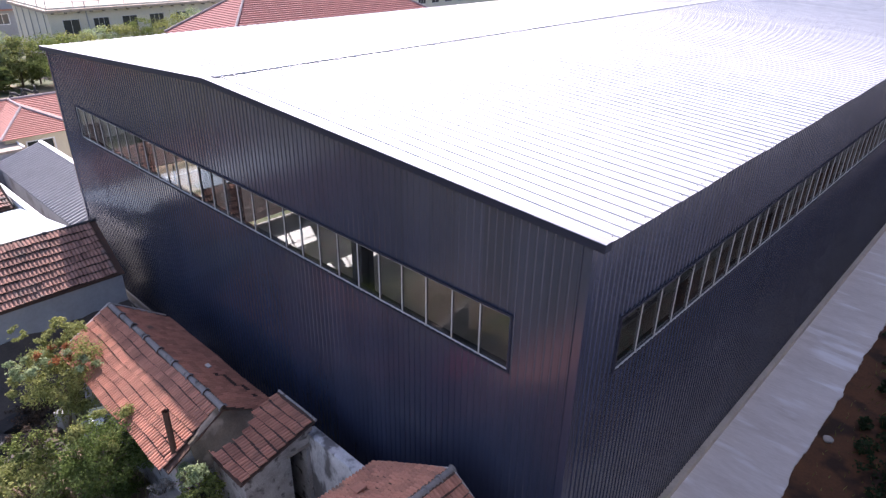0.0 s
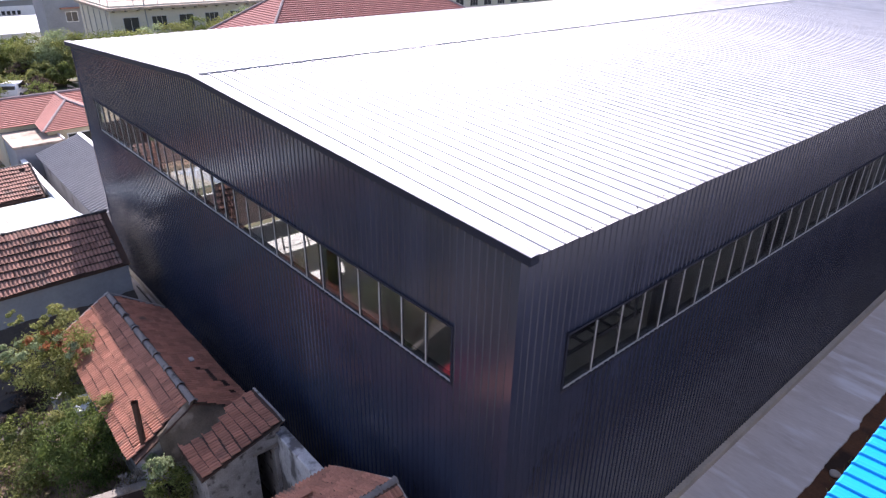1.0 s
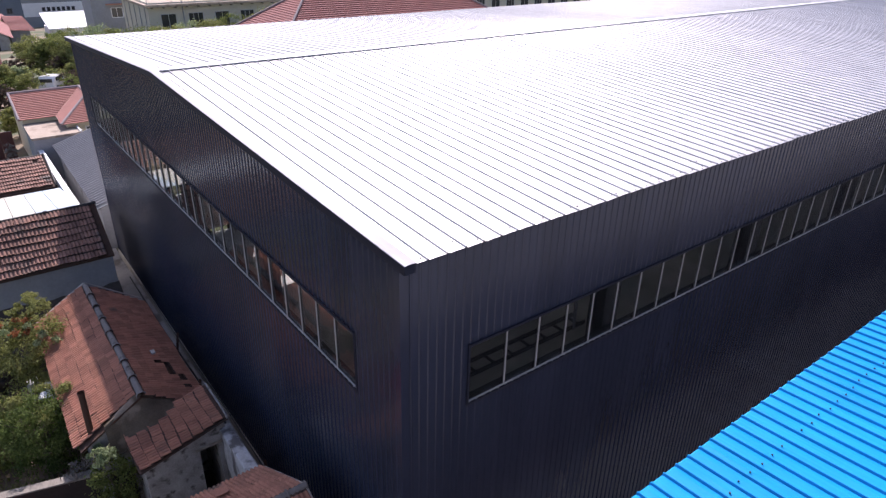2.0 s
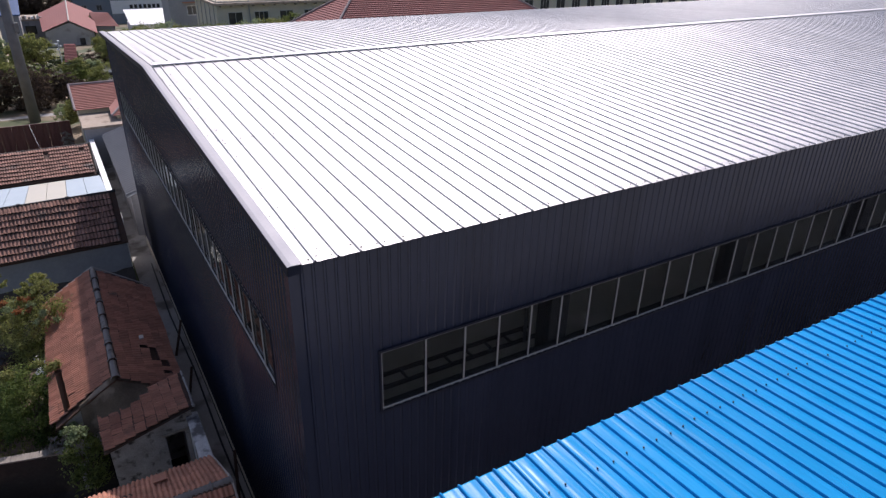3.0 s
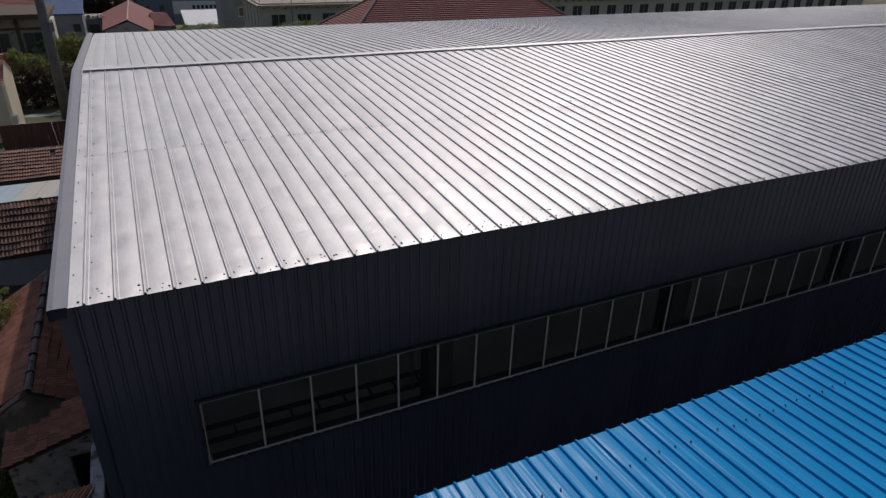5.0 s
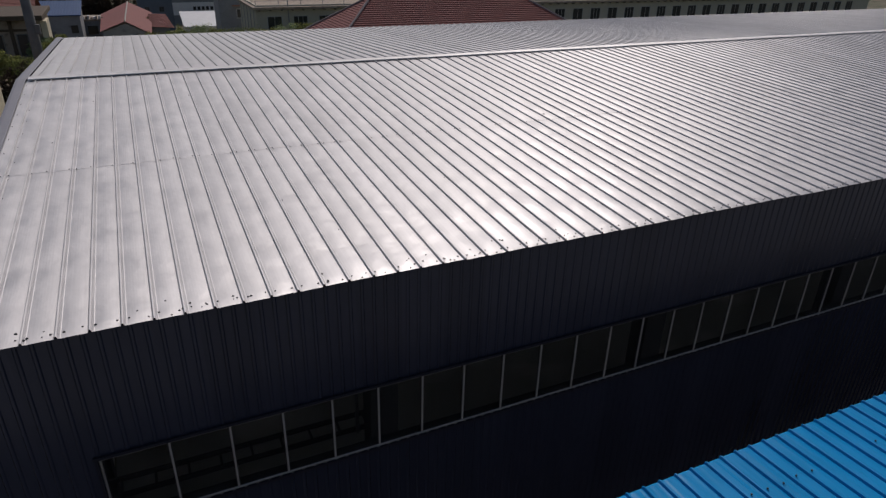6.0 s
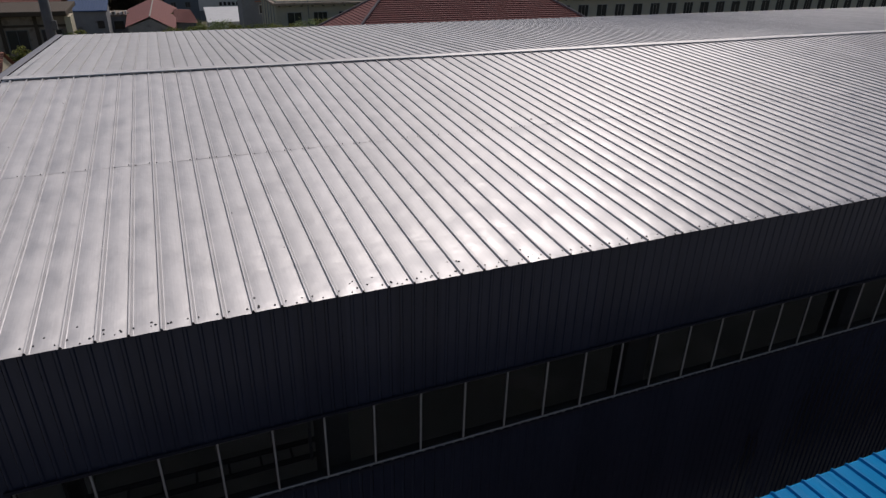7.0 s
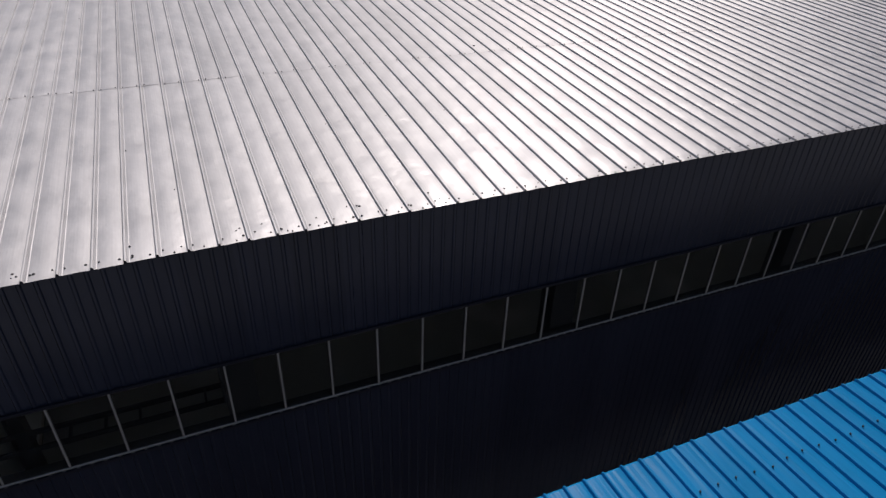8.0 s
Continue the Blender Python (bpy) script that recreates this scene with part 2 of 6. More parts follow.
M["greysheet"] = material("grey_ribbed_sheet", (0.13, 0.135, 0.15), (0.19, 0.195, 0.21), 1.2, 0.6, 0.0, 0.05)
M["palerender"] = material("pale_grey_render", (0.36, 0.35, 0.33), (0.50, 0.48, 0.45), 0.8, 0.95, 0, 0.2, spots=(0.28, 0.26, 0.24), spot_scale=0.6)
M["thicket"] = material("brown_green_thicket", (0.040, 0.029, 0.023), (0.115, 0.082, 0.060), 1.2, 0.9, 0, 0, island=0.45)
M["ridgemauve"] = material("mauve_ridge_tile", (0.17, 0.13, 0.13), (0.30, 0.25, 0.25), 3, 0.8, 0, 0.3)
M["greenwall"] = material("cream_grey_render", (0.46, 0.43, 0.34), (0.58, 0.54, 0.44), 0.4, 0.9, 0, 0.2)
M["slategrey"] = material("blue_grey_render", (0.10, 0.125, 0.16), (0.15, 0.175, 0.21), 0.4, 0.9, 0, 0.2)
M["greywall"] = material("grey_far_render", (0.22, 0.23, 0.24), (0.32, 0.33, 0.34), 0.4, 0.9, 0, 0.2)
M["darkglass"] = material("dark_window_pane", (0.02, 0.024, 0.03), (0.05, 0.055, 0.06), 0.8, 0.1, 0, 0)
M["carwhite"] = material("white_car_paint", (0.70, 0.70, 0.70), (0.78, 0.78, 0.78), 1, 0.25, 0, 0, coat=0.5)
M["cable"] = material("dark_cable", (0.02, 0.02, 0.02), (0.05, 0.05, 0.05), 4, 0.7)
M["pole"] = material("weathered_pole_concrete", (0.10, 0.10, 0.10), (0.18, 0.18, 0.175), 1.5, 0.9, 0, 0.3)
M["moss"] = material("mossy_brown_mortar", (0.060, 0.046, 0.030), (0.15, 0.115, 0.078), 3, 0.95, 0, 0.9, 10, spots=(0.30, 0.235, 0.18), spot_scale=0.9, spot_edge=0.54)
M["bank"] = material("dark_brown_bank", (0.045, 0.036, 0.030), (0.11, 0.088, 0.072), 1.4, 0.95, 0, 0.8, 9)
# near-black colour paints in the shade on the earth and the low wall
M["darkearth"] = material("earth_dark_for_shade", (0.014, 0.010, 0.008), (0.038, 0.028, 0.022), 1.4, 0.95, 0, 0.8, 9, spots=(0.06, 0.045, 0.035), spot_scale=0.9, spot_edge=0.58)
M["darkrubble"] = material("dark_rubble", (0.028, 0.024, 0.022), (0.105, 0.09, 0.078), 3, 0.95, 0, 0.5, 12, island=0.5)
M["wood"] = material("grey_old_wood", (0.14, 0.12, 0.10), (0.30, 0.27, 0.23), 4, 0.9, 0, 0.5, 20, stretch=(1, 0.2, 1))

# leaves let some of the light through
for key in ("leaf", "leafy", "leafp", "leafr", "bushleaf", "leafd", "leafk", "thicket"):
    nt = M[key].node_tree
    pb, outp = nt.nodes["Principled BSDF"], nt.nodes["Material Output"]
    tl, mixer = nt.nodes.new("ShaderNodeBsdfTranslucent"), nt.nodes.new("ShaderNodeMixShader")
    mixer.inputs[0].default_value = 0.42
    nt.links.new(pb.inputs["Base Color"].links[0].from_socket, tl.inputs["Color"])
    nt.links.new(pb.outputs[0], mixer.inputs[1])
    nt.links.new(tl.outputs[0], mixer.inputs[2])
    nt.links.new(mixer.outputs[0], outp.inputs["Surface"])

# ---- builders ----
ROOT = {}


def lot_to_view(loc):
    """Shifts a position beyond y 14 so that it lines up in the camera's view."""
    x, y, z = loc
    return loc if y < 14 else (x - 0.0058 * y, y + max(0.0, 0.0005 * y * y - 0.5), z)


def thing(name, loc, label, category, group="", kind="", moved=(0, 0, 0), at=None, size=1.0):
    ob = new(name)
    # at and size move and scale far buildings to fit the camera's view
    ob.location = at or Vector(lot_to_view(loc)) + Vector(moved)
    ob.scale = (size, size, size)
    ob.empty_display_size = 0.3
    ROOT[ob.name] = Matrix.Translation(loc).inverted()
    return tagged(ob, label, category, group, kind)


def attach(ob, parent):
    ob.parent = parent
    if parent.name in ROOT:
        ob.matrix_parent_inverse = ROOT[parent.name]
    return ob


def mesh_of(bm, mat, name="mesh", smooth=False):
    me = bpy.data.meshes.new(name)
    bm.to_mesh(me)
    bm.free()
    me.materials.append(mat)
    if smooth:
        me.polygons.foreach_set("use_smooth", [True] * len(me.polygons))
    return me


def part(name, bm, mat, parent, label="", smooth=False, kind=""):
    me = mesh_of(bm, mat, name, smooth) if isinstance(bm, bmesh.types.BMesh) else bm
    ob = new(name, me)
    if parent is not None:
        attach(ob, parent)
    return tagged(ob, label, kind=kind)


def solid(name, bm, mat, label, category, kind="", group="", smooth=False):
    """A top-level thing that is one mesh."""
    return tagged(new(name, mesh_of(bm, mat, name, smooth)), label, category, group, kind)


def pydata(name, verts, faces, mat, smooth=False):
    me = bpy.data.meshes.new(name)
    me.from_pydata(verts, [], faces)
    me.materials.append(mat)
    if smooth:
        me.polygons.foreach_set("use_smooth", [True] * len(me.polygons))
    me.update()
    return me


def box(bm, x0, x1, y0, y1, z0, z1, bevel=0.0):
    r = bmesh.ops.create_cube(bm, size=1.0, matrix=Matrix.Translation(((x0 + x1) / 2, (y0 + y1) / 2, (z0 + z1) / 2))
                              @ Matrix.Diagonal((abs(x1 - x0), abs(y1 - y0), abs(z1 - z0), 1)))
    if bevel:
        es = {e for v in r["verts"] for e in v.link_edges}
        bmesh.ops.bevel(bm, geom=list(es), offset=bevel, segments=1, affect="EDGES")
    return bm


def boxes(*bs, bevel=0.0):
    bm = bmesh.new()
    for b in bs:
        box(bm, *b, bevel=bevel)
    return bm


def prism(bm, poly, axis, a, b):
    """A straight prism: poly is a list of 2D points in the plane across axis."""
    def put(p, t):
        q = [p[0], p[1]]
        q.insert("xyz".index(axis), t)
        return bm.verts.new(q)
    lo, hi = [put(p, a) for p in poly], [put(p, b) for p in poly]
    n = len(poly)
    bm.faces.new(lo)
    bm.faces.new(hi[::-1])
    for i in range(n):
        bm.faces.new((lo[i], hi[i], hi[(i + 1) % n], lo[(i + 1) % n]))
    bmesh.ops.recalc_face_normals(bm, faces=bm.faces)
    return bm


def tube(bm, pts, radius, seg=8, caps=True):
    """A round bar along points; radius is one number or one for each point."""
    pts = [Vector(p) for p in pts]
    rs = radius if isinstance(radius, (list, tuple)) else [radius] * len(pts)
    rings = []
    for i, p in enumerate(pts):
        d = (pts[min(i + 1, len(pts) - 1)] - pts[max(i - 1, 0)]).normalized()
        u = d.orthogonal().normalized() if i == 0 else (rings_u - d * rings_u.dot(d)).normalized()
        rings_u = u
        w = d.cross(u)
        rings.append([bm.verts.new(p + rs[i] * (math.cos(2 * math.pi * k / seg) * u + math.sin(2 * math.pi * k / seg) * w)) for k in range(seg)])
    for a, b in zip(rings, rings[1:]):
        for k in range(seg):
            bm.faces.new((a[k], a[(k + 1) % seg], b[(k + 1) % seg], b[k]))
    if caps:
        bm.faces.new(rings[0][::-1])
        bm.faces.new(rings[-1])
    return bm


def frame_of(o, u, v):
    """A matrix whose x runs along u, y along v, z along their normal, at o."""
    u, v = Vector(u).normalized(), Vector(v).normalized()
    w = u.cross(v)
    return Matrix(((u.x, v.x, w.x, o[0]), (u.y, v.y, w.y, o[1]), (u.z, v.z, w.z, o[2]), (0, 0, 0, 1)))


def fall(y):
    """The height of the ground, which drops gently beyond the yards."""
    return -0.045 * max(0.0, min(y, 240.0) - 45.0) - 0.03 * max(0.0, min(y, 240.0) - 90.0)


# ---- ground ----
ys = [-2500, -200, -60, -30, -10, 0, 10, 20, 30, 40, 45, 60, 80, 100, 130, 160, 200, 240, 400, 2500]
xs = [-2500, -300, -100, -50, -20, -10, 0, 20, 50, 100, 300, 2500]
gv = [(x, y, fall(y)) for y in ys for x in xs]
gf = [(j * len(xs) + i, j * len(xs) + i + 1, (j + 1) * len(xs) + i + 1, (j + 1) * len(xs) + i) for j in range(len(ys) - 1) for i in range(len(xs) - 1)]
tagged(new("ground", pydata("ground", gv, gf, M["ground"])), "dry brown earth with patches of grass", "ground", kind="structure")

LEN, WID = 72.0, 27.15            # warehouse
EAVE, OVER, RIDGE_Y, RIDGE_Z = 11.205, 0.28, 13.02, 11.95
SILL, HEAD = 7.63, 8.915
SLOPE = (RIDGE_Z - EAVE) / (RIDGE_Y + OVER)

bm = bmesh.new()                   # apron with a ragged outer edge
n = 400
top, bot = [], []
for i in range(n + 1):
    x = -3.0 + (LEN + 6) * i / n
    e = -2.62 + 0.12 * noise.noise((x * 0.5, 0, 3)) + 0.11 * noise.noise((x * 1.1, 4, 0)) + 0.06 * noise.noise((x * 3.1, 9, 0)) + 0.05 * noise.noise((x * 9.0, 2, 0))
    top.append((bm.verts.new((x, -0.02, 0.06)), bm.verts.new((x, e, 0.05)), bm.verts.new((x, e - 0.05, -0.06))))
for a, b in zip(top, top[1:]):
    bm.faces.new((a[0], a[1], b[1], b[0]))
    bm.faces.new((a[1], a[2], b[2], b[1]))
bmesh.ops.recalc_face_normals(bm, faces=bm.faces)
for f in bm.faces:
    if f.normal.z < 0:
        f.normal_flip()
tagged(new("pavement_apron", mesh_of(bm, M["concrete"], "apron")), "pale wet concrete apron along the dark warehouse wall", "pavement", kind="structure")
tagged(new("ground_mud", mesh_of(boxes((-3.05, LEN + 5, -5.66, -2.3, -0.3, 0.012)), M["mud"], "mud")), "brown muddy strip with green weeds", "ground", kind="structure")
tagged(new("pavement_lane", mesh_of(boxes((-1.05, -0.03, -0.5, 46, -0.3, 0.02)), M["lane"], "lane")), "narrow stained grey concrete lane", "pavement", kind="structure")

# ---- warehouse ----
BACK = 0.12                        # overhang of the far eave
warehouse = thing("warehouse", (LEN / 2, WID / 2, 0), "long navy ribbed steel warehouse with a silver metal roof", "warehouse")
RIB = 0.193


def roof_z(y):
    return EAVE + SLOPE * (y + OVER) if y <= RIDGE_Y else RIDGE_Z - SLOPE * (y - RIDGE_Y)


def wall_panel(width, z0, z1, z2=None):
    """A ribbed sheet in the xz plane from x=0, facing -y; its top runs from z1 to z2."""
    z2 = z1 if z2 is None else z2
    prof = [(0.0, 0.0)]
    for i in range(int(width / RIB + 0.3)):
        c = (i + 0.5) * RIB
        prof += [(c - 0.038, 0.0), (c - 0.033, 0.001), (c - 0.015, -0.017), (c + 0.015, -0.017), (c + 0.033, 0.001), (c + 0.038, 0.0)]
    prof.append((width, 0.0))
    v, f = [], []
    for x, y in prof:
        v += [(x, y, z0), (x, y, z1 + (z2 - z1) * x / width)]
    for i in range(len(prof) - 1):
        f.append((2 * i, 2 * i + 2, 2 * i + 3, 2 * i + 1))
    return pydata("wall_panel", v, f, M["navy"])


def put_piece(name, me, parent, m):
    ob = new(name, me)
    ob.parent = parent
    ob.matrix_basis = m
    return ob


# backing walls with their strip openings
def strip_wall(name, along, length, a0, a1, other, thick, top):
    """A wall with one long strip opening from a0 to a1."""
    bm = bmesh.new()
    lo, hi = (other, other + thick) if thick > 0 else (other + thick, other)
    spans = ((0.0, length, 0.3, SILL - 0.02), (0.0, a0, SILL - 0.02, HEAD + 0.02), (a1, length, SILL - 0.02, HEAD + 0.02), (0.0, length, HEAD + 0.02, top))
    for s0, s1, z0, z1 in spans:
        if s1 - s0 < 0.01:
            continue
        if along == "y":
            s0, s1 = max(s0, 0.19), min(s1, WID - 0.19)      # butts against the long walls
        else:
            s0, s1 = max(s0, 0.035), min(s1, LEN - 0.035)
        if along == "x":
            box(bm, s0, s1, lo, hi, z0, z1)
        else:
            box(bm, lo, hi, s0, s1, z0, z1)
    return part(name, bm, M["liner"], warehouse)


south = strip_wall("wall", "x", LEN, 1.53, LEN - 1.56, 0.04, 0.14, EAVE - 0.05)
gable = strip_wall("wall", "y", WID, 1.595, 25.10, 0.04, 0.14, EAVE - 0.1)
NZ0, NZ1 = 2.6, 4.9               # low windows of the far long wall
spans = [(0.035, LEN - 0.035, WID - 0.18, WID - 0.04, 0.3, NZ0), (0.035, LEN - 0.035, WID - 0.18, WID - 0.04, NZ1, SILL - 0.02), (0.035, 1.56, WID - 0.18, WID - 0.04, SILL - 0.02, HEAD + 0.02),
         (LEN - 1.56, LEN - 0.035, WID - 0.18, WID - 0.04, SILL - 0.02, HEAD + 0.02), (0.035, LEN - 0.035, WID - 0.18, WID - 0.04, HEAD + 0.02, EAVE - 0.05), (0.035, 1.5, WID - 0.18, WID - 0.04, NZ0, NZ1)]
spans += [(6.0 * k, 6.0 * k + 1.5, WID - 0.18, WID - 0.04, NZ0, NZ1) for k in range(1, 12)]
part("wall", boxes(*spans), M["liner"], warehouse)
strip_wall("wall", "y", WID, 1.595, 25.10, LEN - 0.04, -0.14, EAVE - 0.1)

panel_w = 4 * RIB
FIRST = 0.104                      # where the first sheet begins beside the corner trim
low_me, up_me, full_me = wall_panel(panel_w, 0.32, SILL - 0.04), wall_panel(panel_w, HEAD + 0.04, EAVE - 0.03), wall_panel(panel_w, 0.32, EAVE - 0.03)
count = int((LEN - FIRST) / panel_w)
for i in range(count):
    x = FIRST + i * panel_w
    m = Matrix.Translation((x, 0, 0))
    if i == 0 or i >= count - 2:
        put_piece("wall_panel", full_me, south, m)
        continue
    put_piece("wall_panel", low_me, south, m)
    put_piece("wall_panel", up_me, south, m)
    if i == 1:                      # the short piece between the first full sheet and the window
        put_piece("wall_panel", wall_panel(1.53 - x, SILL - 0.04, HEAD + 0.04), south, m)

turn = Matrix.Rotation(radians(-90), 4, "Z")
gn = int((WID - FIRST) / panel_w) + 1
for i in range(gn):
    y0 = FIRST + i * panel_w        # sheets are counted from the near corner
    y1 = min(y0 + panel_w, WID)
    gw = y1 - y0
    m = Matrix.Translation((0, y1, 0)) @ turn
    if y1 < 1.7 or y0 > 25.10:
        put_piece("wall_panel", wall_panel(gw, 0.32, roof_z(y1), roof_z(y0)), gable, m)
        continue
    put_piece("wall_panel", low_me, gable, m)
    put_piece("wall_panel", wall_panel(gw, HEAD + 0.04, roof_z(y1), roof_z(y0)), gable, m)
    if y1 > 25.10:
        put_piece("wall_panel", wall_panel(y1 - 25.10, SILL - 0.04, HEAD + 0.04), gable, m)

# gable tops of the backing walls
for x0, x1 in ((0.04, 0.18), (LEN - 0.18, LEN - 0.04)):
    bm = bmesh.new()
    prism(bm, [(0.19, EAVE - 0.1), (WID - 0.19, EAVE - 0.1), (RIDGE_Y, RIDGE_Z - 0.08)], "x", x0, x1)
    part("gable_wall", bm, M["liner"], warehouse)
part("corner_trim", boxes((-0.028, 0.15, -0.028, 0.03, 0.32, EAVE - 0.02), (-0.028, 0.03, 0.03, 0.15, 0.32, EAVE - 0.02)), M["navy"], warehouse, "navy folded corner trim")
part("corner_trim", boxes((-0.034, 0.03, WID - 0.13, WID + 0.03, 0.32, EAVE - 0.1), bevel=0.003), M["navy"], warehouse, "navy folded corner trim")
part("plinth", boxes((-0.06, LEN, -0.19, 0.16, 0, 0.34), (-0.06, 0.16, 0.16, WID, 0, 0.34), bevel=0.02), M["plinth"], warehouse, "beige concrete kerb under the cladding")

# roof
deck = bmesh.new()
prism(deck, [(0.1, EAVE - 0.12), (RIDGE_Y, RIDGE_Z - 0.13), (WID - 0.1, roof_z(WID) - 0.12), (WID - 0.1, roof_z(WID) - 0.03), (RIDGE_Y, RIDGE_Z - 0.03), (0.1, EAVE - 0.03)], "x", 0.19, LEN - 0.19)
roof = part("roof", deck, M["liner"], warehouse, "white underside of the roof")
PITCH = 0.3841
RIB_X = 0.323                       # the first rib beside the verge flashing


def roof_sheet(length, droop=True):
    """Two pans and two ribs, running up the slope from the eave; x across, y up the slope."""
    prof = []
    for k in range(2):
        o = k * PITCH
        prof += [(o, 0.0), (o + 0.006, -0.006), (o + 0.014, 0.032), (o + 0.020, 0.036), (o + 0.032, 0.036), (o + 0.038, 0.032), (o + 0.050, -0.003), (o + 0.056, 0.0),
                 (o + 0.072, 0.004), (o + 0.082, -0.001)] + [(o + 0.082 + 0.302 * k / 8, 0.012 * math.sin(math.pi * k / 8)) for k in range(1, 8)]
    prof.append((2 * PITCH, 0.0))
    rows = [0.0, 0.06, 0.18, length] if droop else [0.0, length]
    v, f = [], []
    for j, y in enumerate(rows):
        for x, z in prof:
            u = (x % PITCH) / PITCH
            sag = -0.010 * max(0.0, math.sin(math.pi * min(1, max(0, (u - 0.12) / 0.88)))) * (1.0, 0.45, 0, 0)[j] if droop else 0.0
            v.append((x, y, z + sag))
    w = len(prof)
    for j in range(len(rows) - 1):
        for i in range(w - 1):
            f.append((j * w + i, j * w + i + 1, (j + 1) * w + i + 1, (j + 1) * w + i))
    return pydata("roof_sheet", v, f, M["roof"], False)


ang = math.atan(SLOPE)
run = (RIDGE_Y + OVER) / math.cos(ang)
LAP = 5.86
sheet_low, sheet_up, sheet_north = roof_sheet(LAP + 0.18), roof_sheet(run - LAP - 0.05, False), roof_sheet((WID + BACK - RIDGE_Y) / math.cos(ang), True)
up = Matrix.Rotation(ang, 4, "X")
rng = random.Random(4)
for i in range(int(LEN / (2 * PITCH))):
    x = RIB_X + i * 2 * PITCH
    if x + 0.8 > LEN:
        break
    j1 = rng.uniform(-0.02, 0.02)
    put_piece("roof_sheet", sheet_low, roof, Matrix.Translation((x, -OVER + j1, EAVE + 0.006)) @ up)
    put_piece("roof_sheet", sheet_up, roof, Matrix.Translation((x, -OVER + LAP * math.cos(ang), EAVE + 0.010 + LAP * math.sin(ang))) @ up)
    put_piece("roof_sheet", sheet_north, roof, Matrix.Translation((x + 2 * PITCH - 0.035, WID + BACK, roof_z(WID + BACK))) @ Matrix.Rotation(math.pi + 0.006, 4, "Z") @ up)
# the narrow pan between the flashing and the first rib
for y0, z0, turn_, length in ((-OVER, EAVE + 0.004, up, run), (WID + BACK, roof_z(WID + BACK) - 0.002, Matrix.Rotation(math.pi, 4, "Z") @ up, (WID + BACK - RIDGE_Y) / math.cos(ang))):
    x0, x1 = (0.13, 0.33) if y0 < 0 else (-0.33, -0.13)
    me = pydata("roof_sheet", [(x0, 0, 0), (x1, 0, 0), (x1, length, 0), (x0, length, 0)], [(0, 1, 2, 3)], M["roof"])
    put_piece("roof_sheet", me, roof, Matrix.Translation((0, y0, z0)) @ turn_)

# flat flashing along the gable verge
v, f = [], []
for y in (-OVER - 0.015, RIDGE_Y, WID + BACK + 0.015):
    z = roof_z(max(-OVER, min(WID + BACK, y)))
    out = -0.004 * max(0.0, y)                       # drawn outwards towards the back to fit the camera's view
    v += [(x + out, y, z + up_) for x, up_ in ((-0.104, 0.012), (-0.100, 0.024), (-0.03, 0.034), (0.132, 0.028), (0.150, 0.008))]
for j in range(2):
    for i in range(4):
        f.append((j * 5 + i, j * 5 + i + 1, j * 5 + i + 6, j * 5 + i + 5))
part("verge_flashing", pydata("verge_flashing", v, f, M["flash"]), M["flash"], warehouse, "lilac grey flat flashing along the gable")
# dark face of the verge
vv, ff = [], []
for y in (-OVER, RIDGE_Y, WID + BACK):
    z = roof_z(y)
    out = -0.004 * max(0.0, y)
    vv += [(-0.045, y, z - 0.16), (-0.102 + out, y, z - 0.15), (-0.1035 + out, y, z + 0.0125)]
for j in range(2):
    for i in range(2):
        ff.append((j * 3 + i, j * 3 + i + 1, j * 3 + i + 4, j * 3 + i + 3))
part("verge_trim", pydata("verge_trim", vv, ff, M["navytrim"]), M["navytrim"], warehouse, "navy fascia under the gable flashing")

part("eave_soffit", boxes((-0.09, LEN, -OVER + 0.05, -0.03, EAVE - 0.028, EAVE - 0.016)), M["navytrim"], warehouse, "navy soffit under the eave")
part("verge_end", boxes((-0.09, 0.12, -OVER + 0.004, -OVER + 0.012, EAVE - 0.15, EAVE + 0.02)), M["navytrim"], warehouse, "navy end plate of the verge")

# ridge cap: overlapping lengths of folded sheet
cap = [(-0.225, 0.034), (-0.22, 0.060), (0.0, 0.082), (0.22, 0.060), (0.225, 0.034)]
v, f = [], []
for x in (0.0, 2.98):
    v += [(x, y, z) for y, z in cap]
f = [(i, i + 1, i + 6, i + 5) for i in range(4)]
cap_me = pydata("ridge_cap", v, f, M["roof"])
for i in range(24):
    put_piece("ridge_cap", cap_me, roof, Matrix.Translation((0.16 + i * 2.98, RIDGE_Y, RIDGE_Z + 0.004 * (i % 2))))

# screw heads: eave rows, lap row and odd ones
v, f = [], []


def screw(x, y, r=0.011):
    z = roof_z(y) + (0.010 if y < 5.57 else 0.018)
    b = len(v)
    for k in range(6):
        v.append((x + r * math.cos(k * 1.047), y + r * math.sin(k * 1.047), z))
    for k in range(6):
        v.append((x + 0.6 * r * math.cos(k * 1.047), y + 0.6 * r * math.sin(k * 1.047), z + 0.013))
    for k in range(6):
        f.append((b + k, b + (k + 1) % 6, b + 6 + (k + 1) % 6, b + 6 + k))
    f.append(tuple(b + 6 + k for k in range(6)))


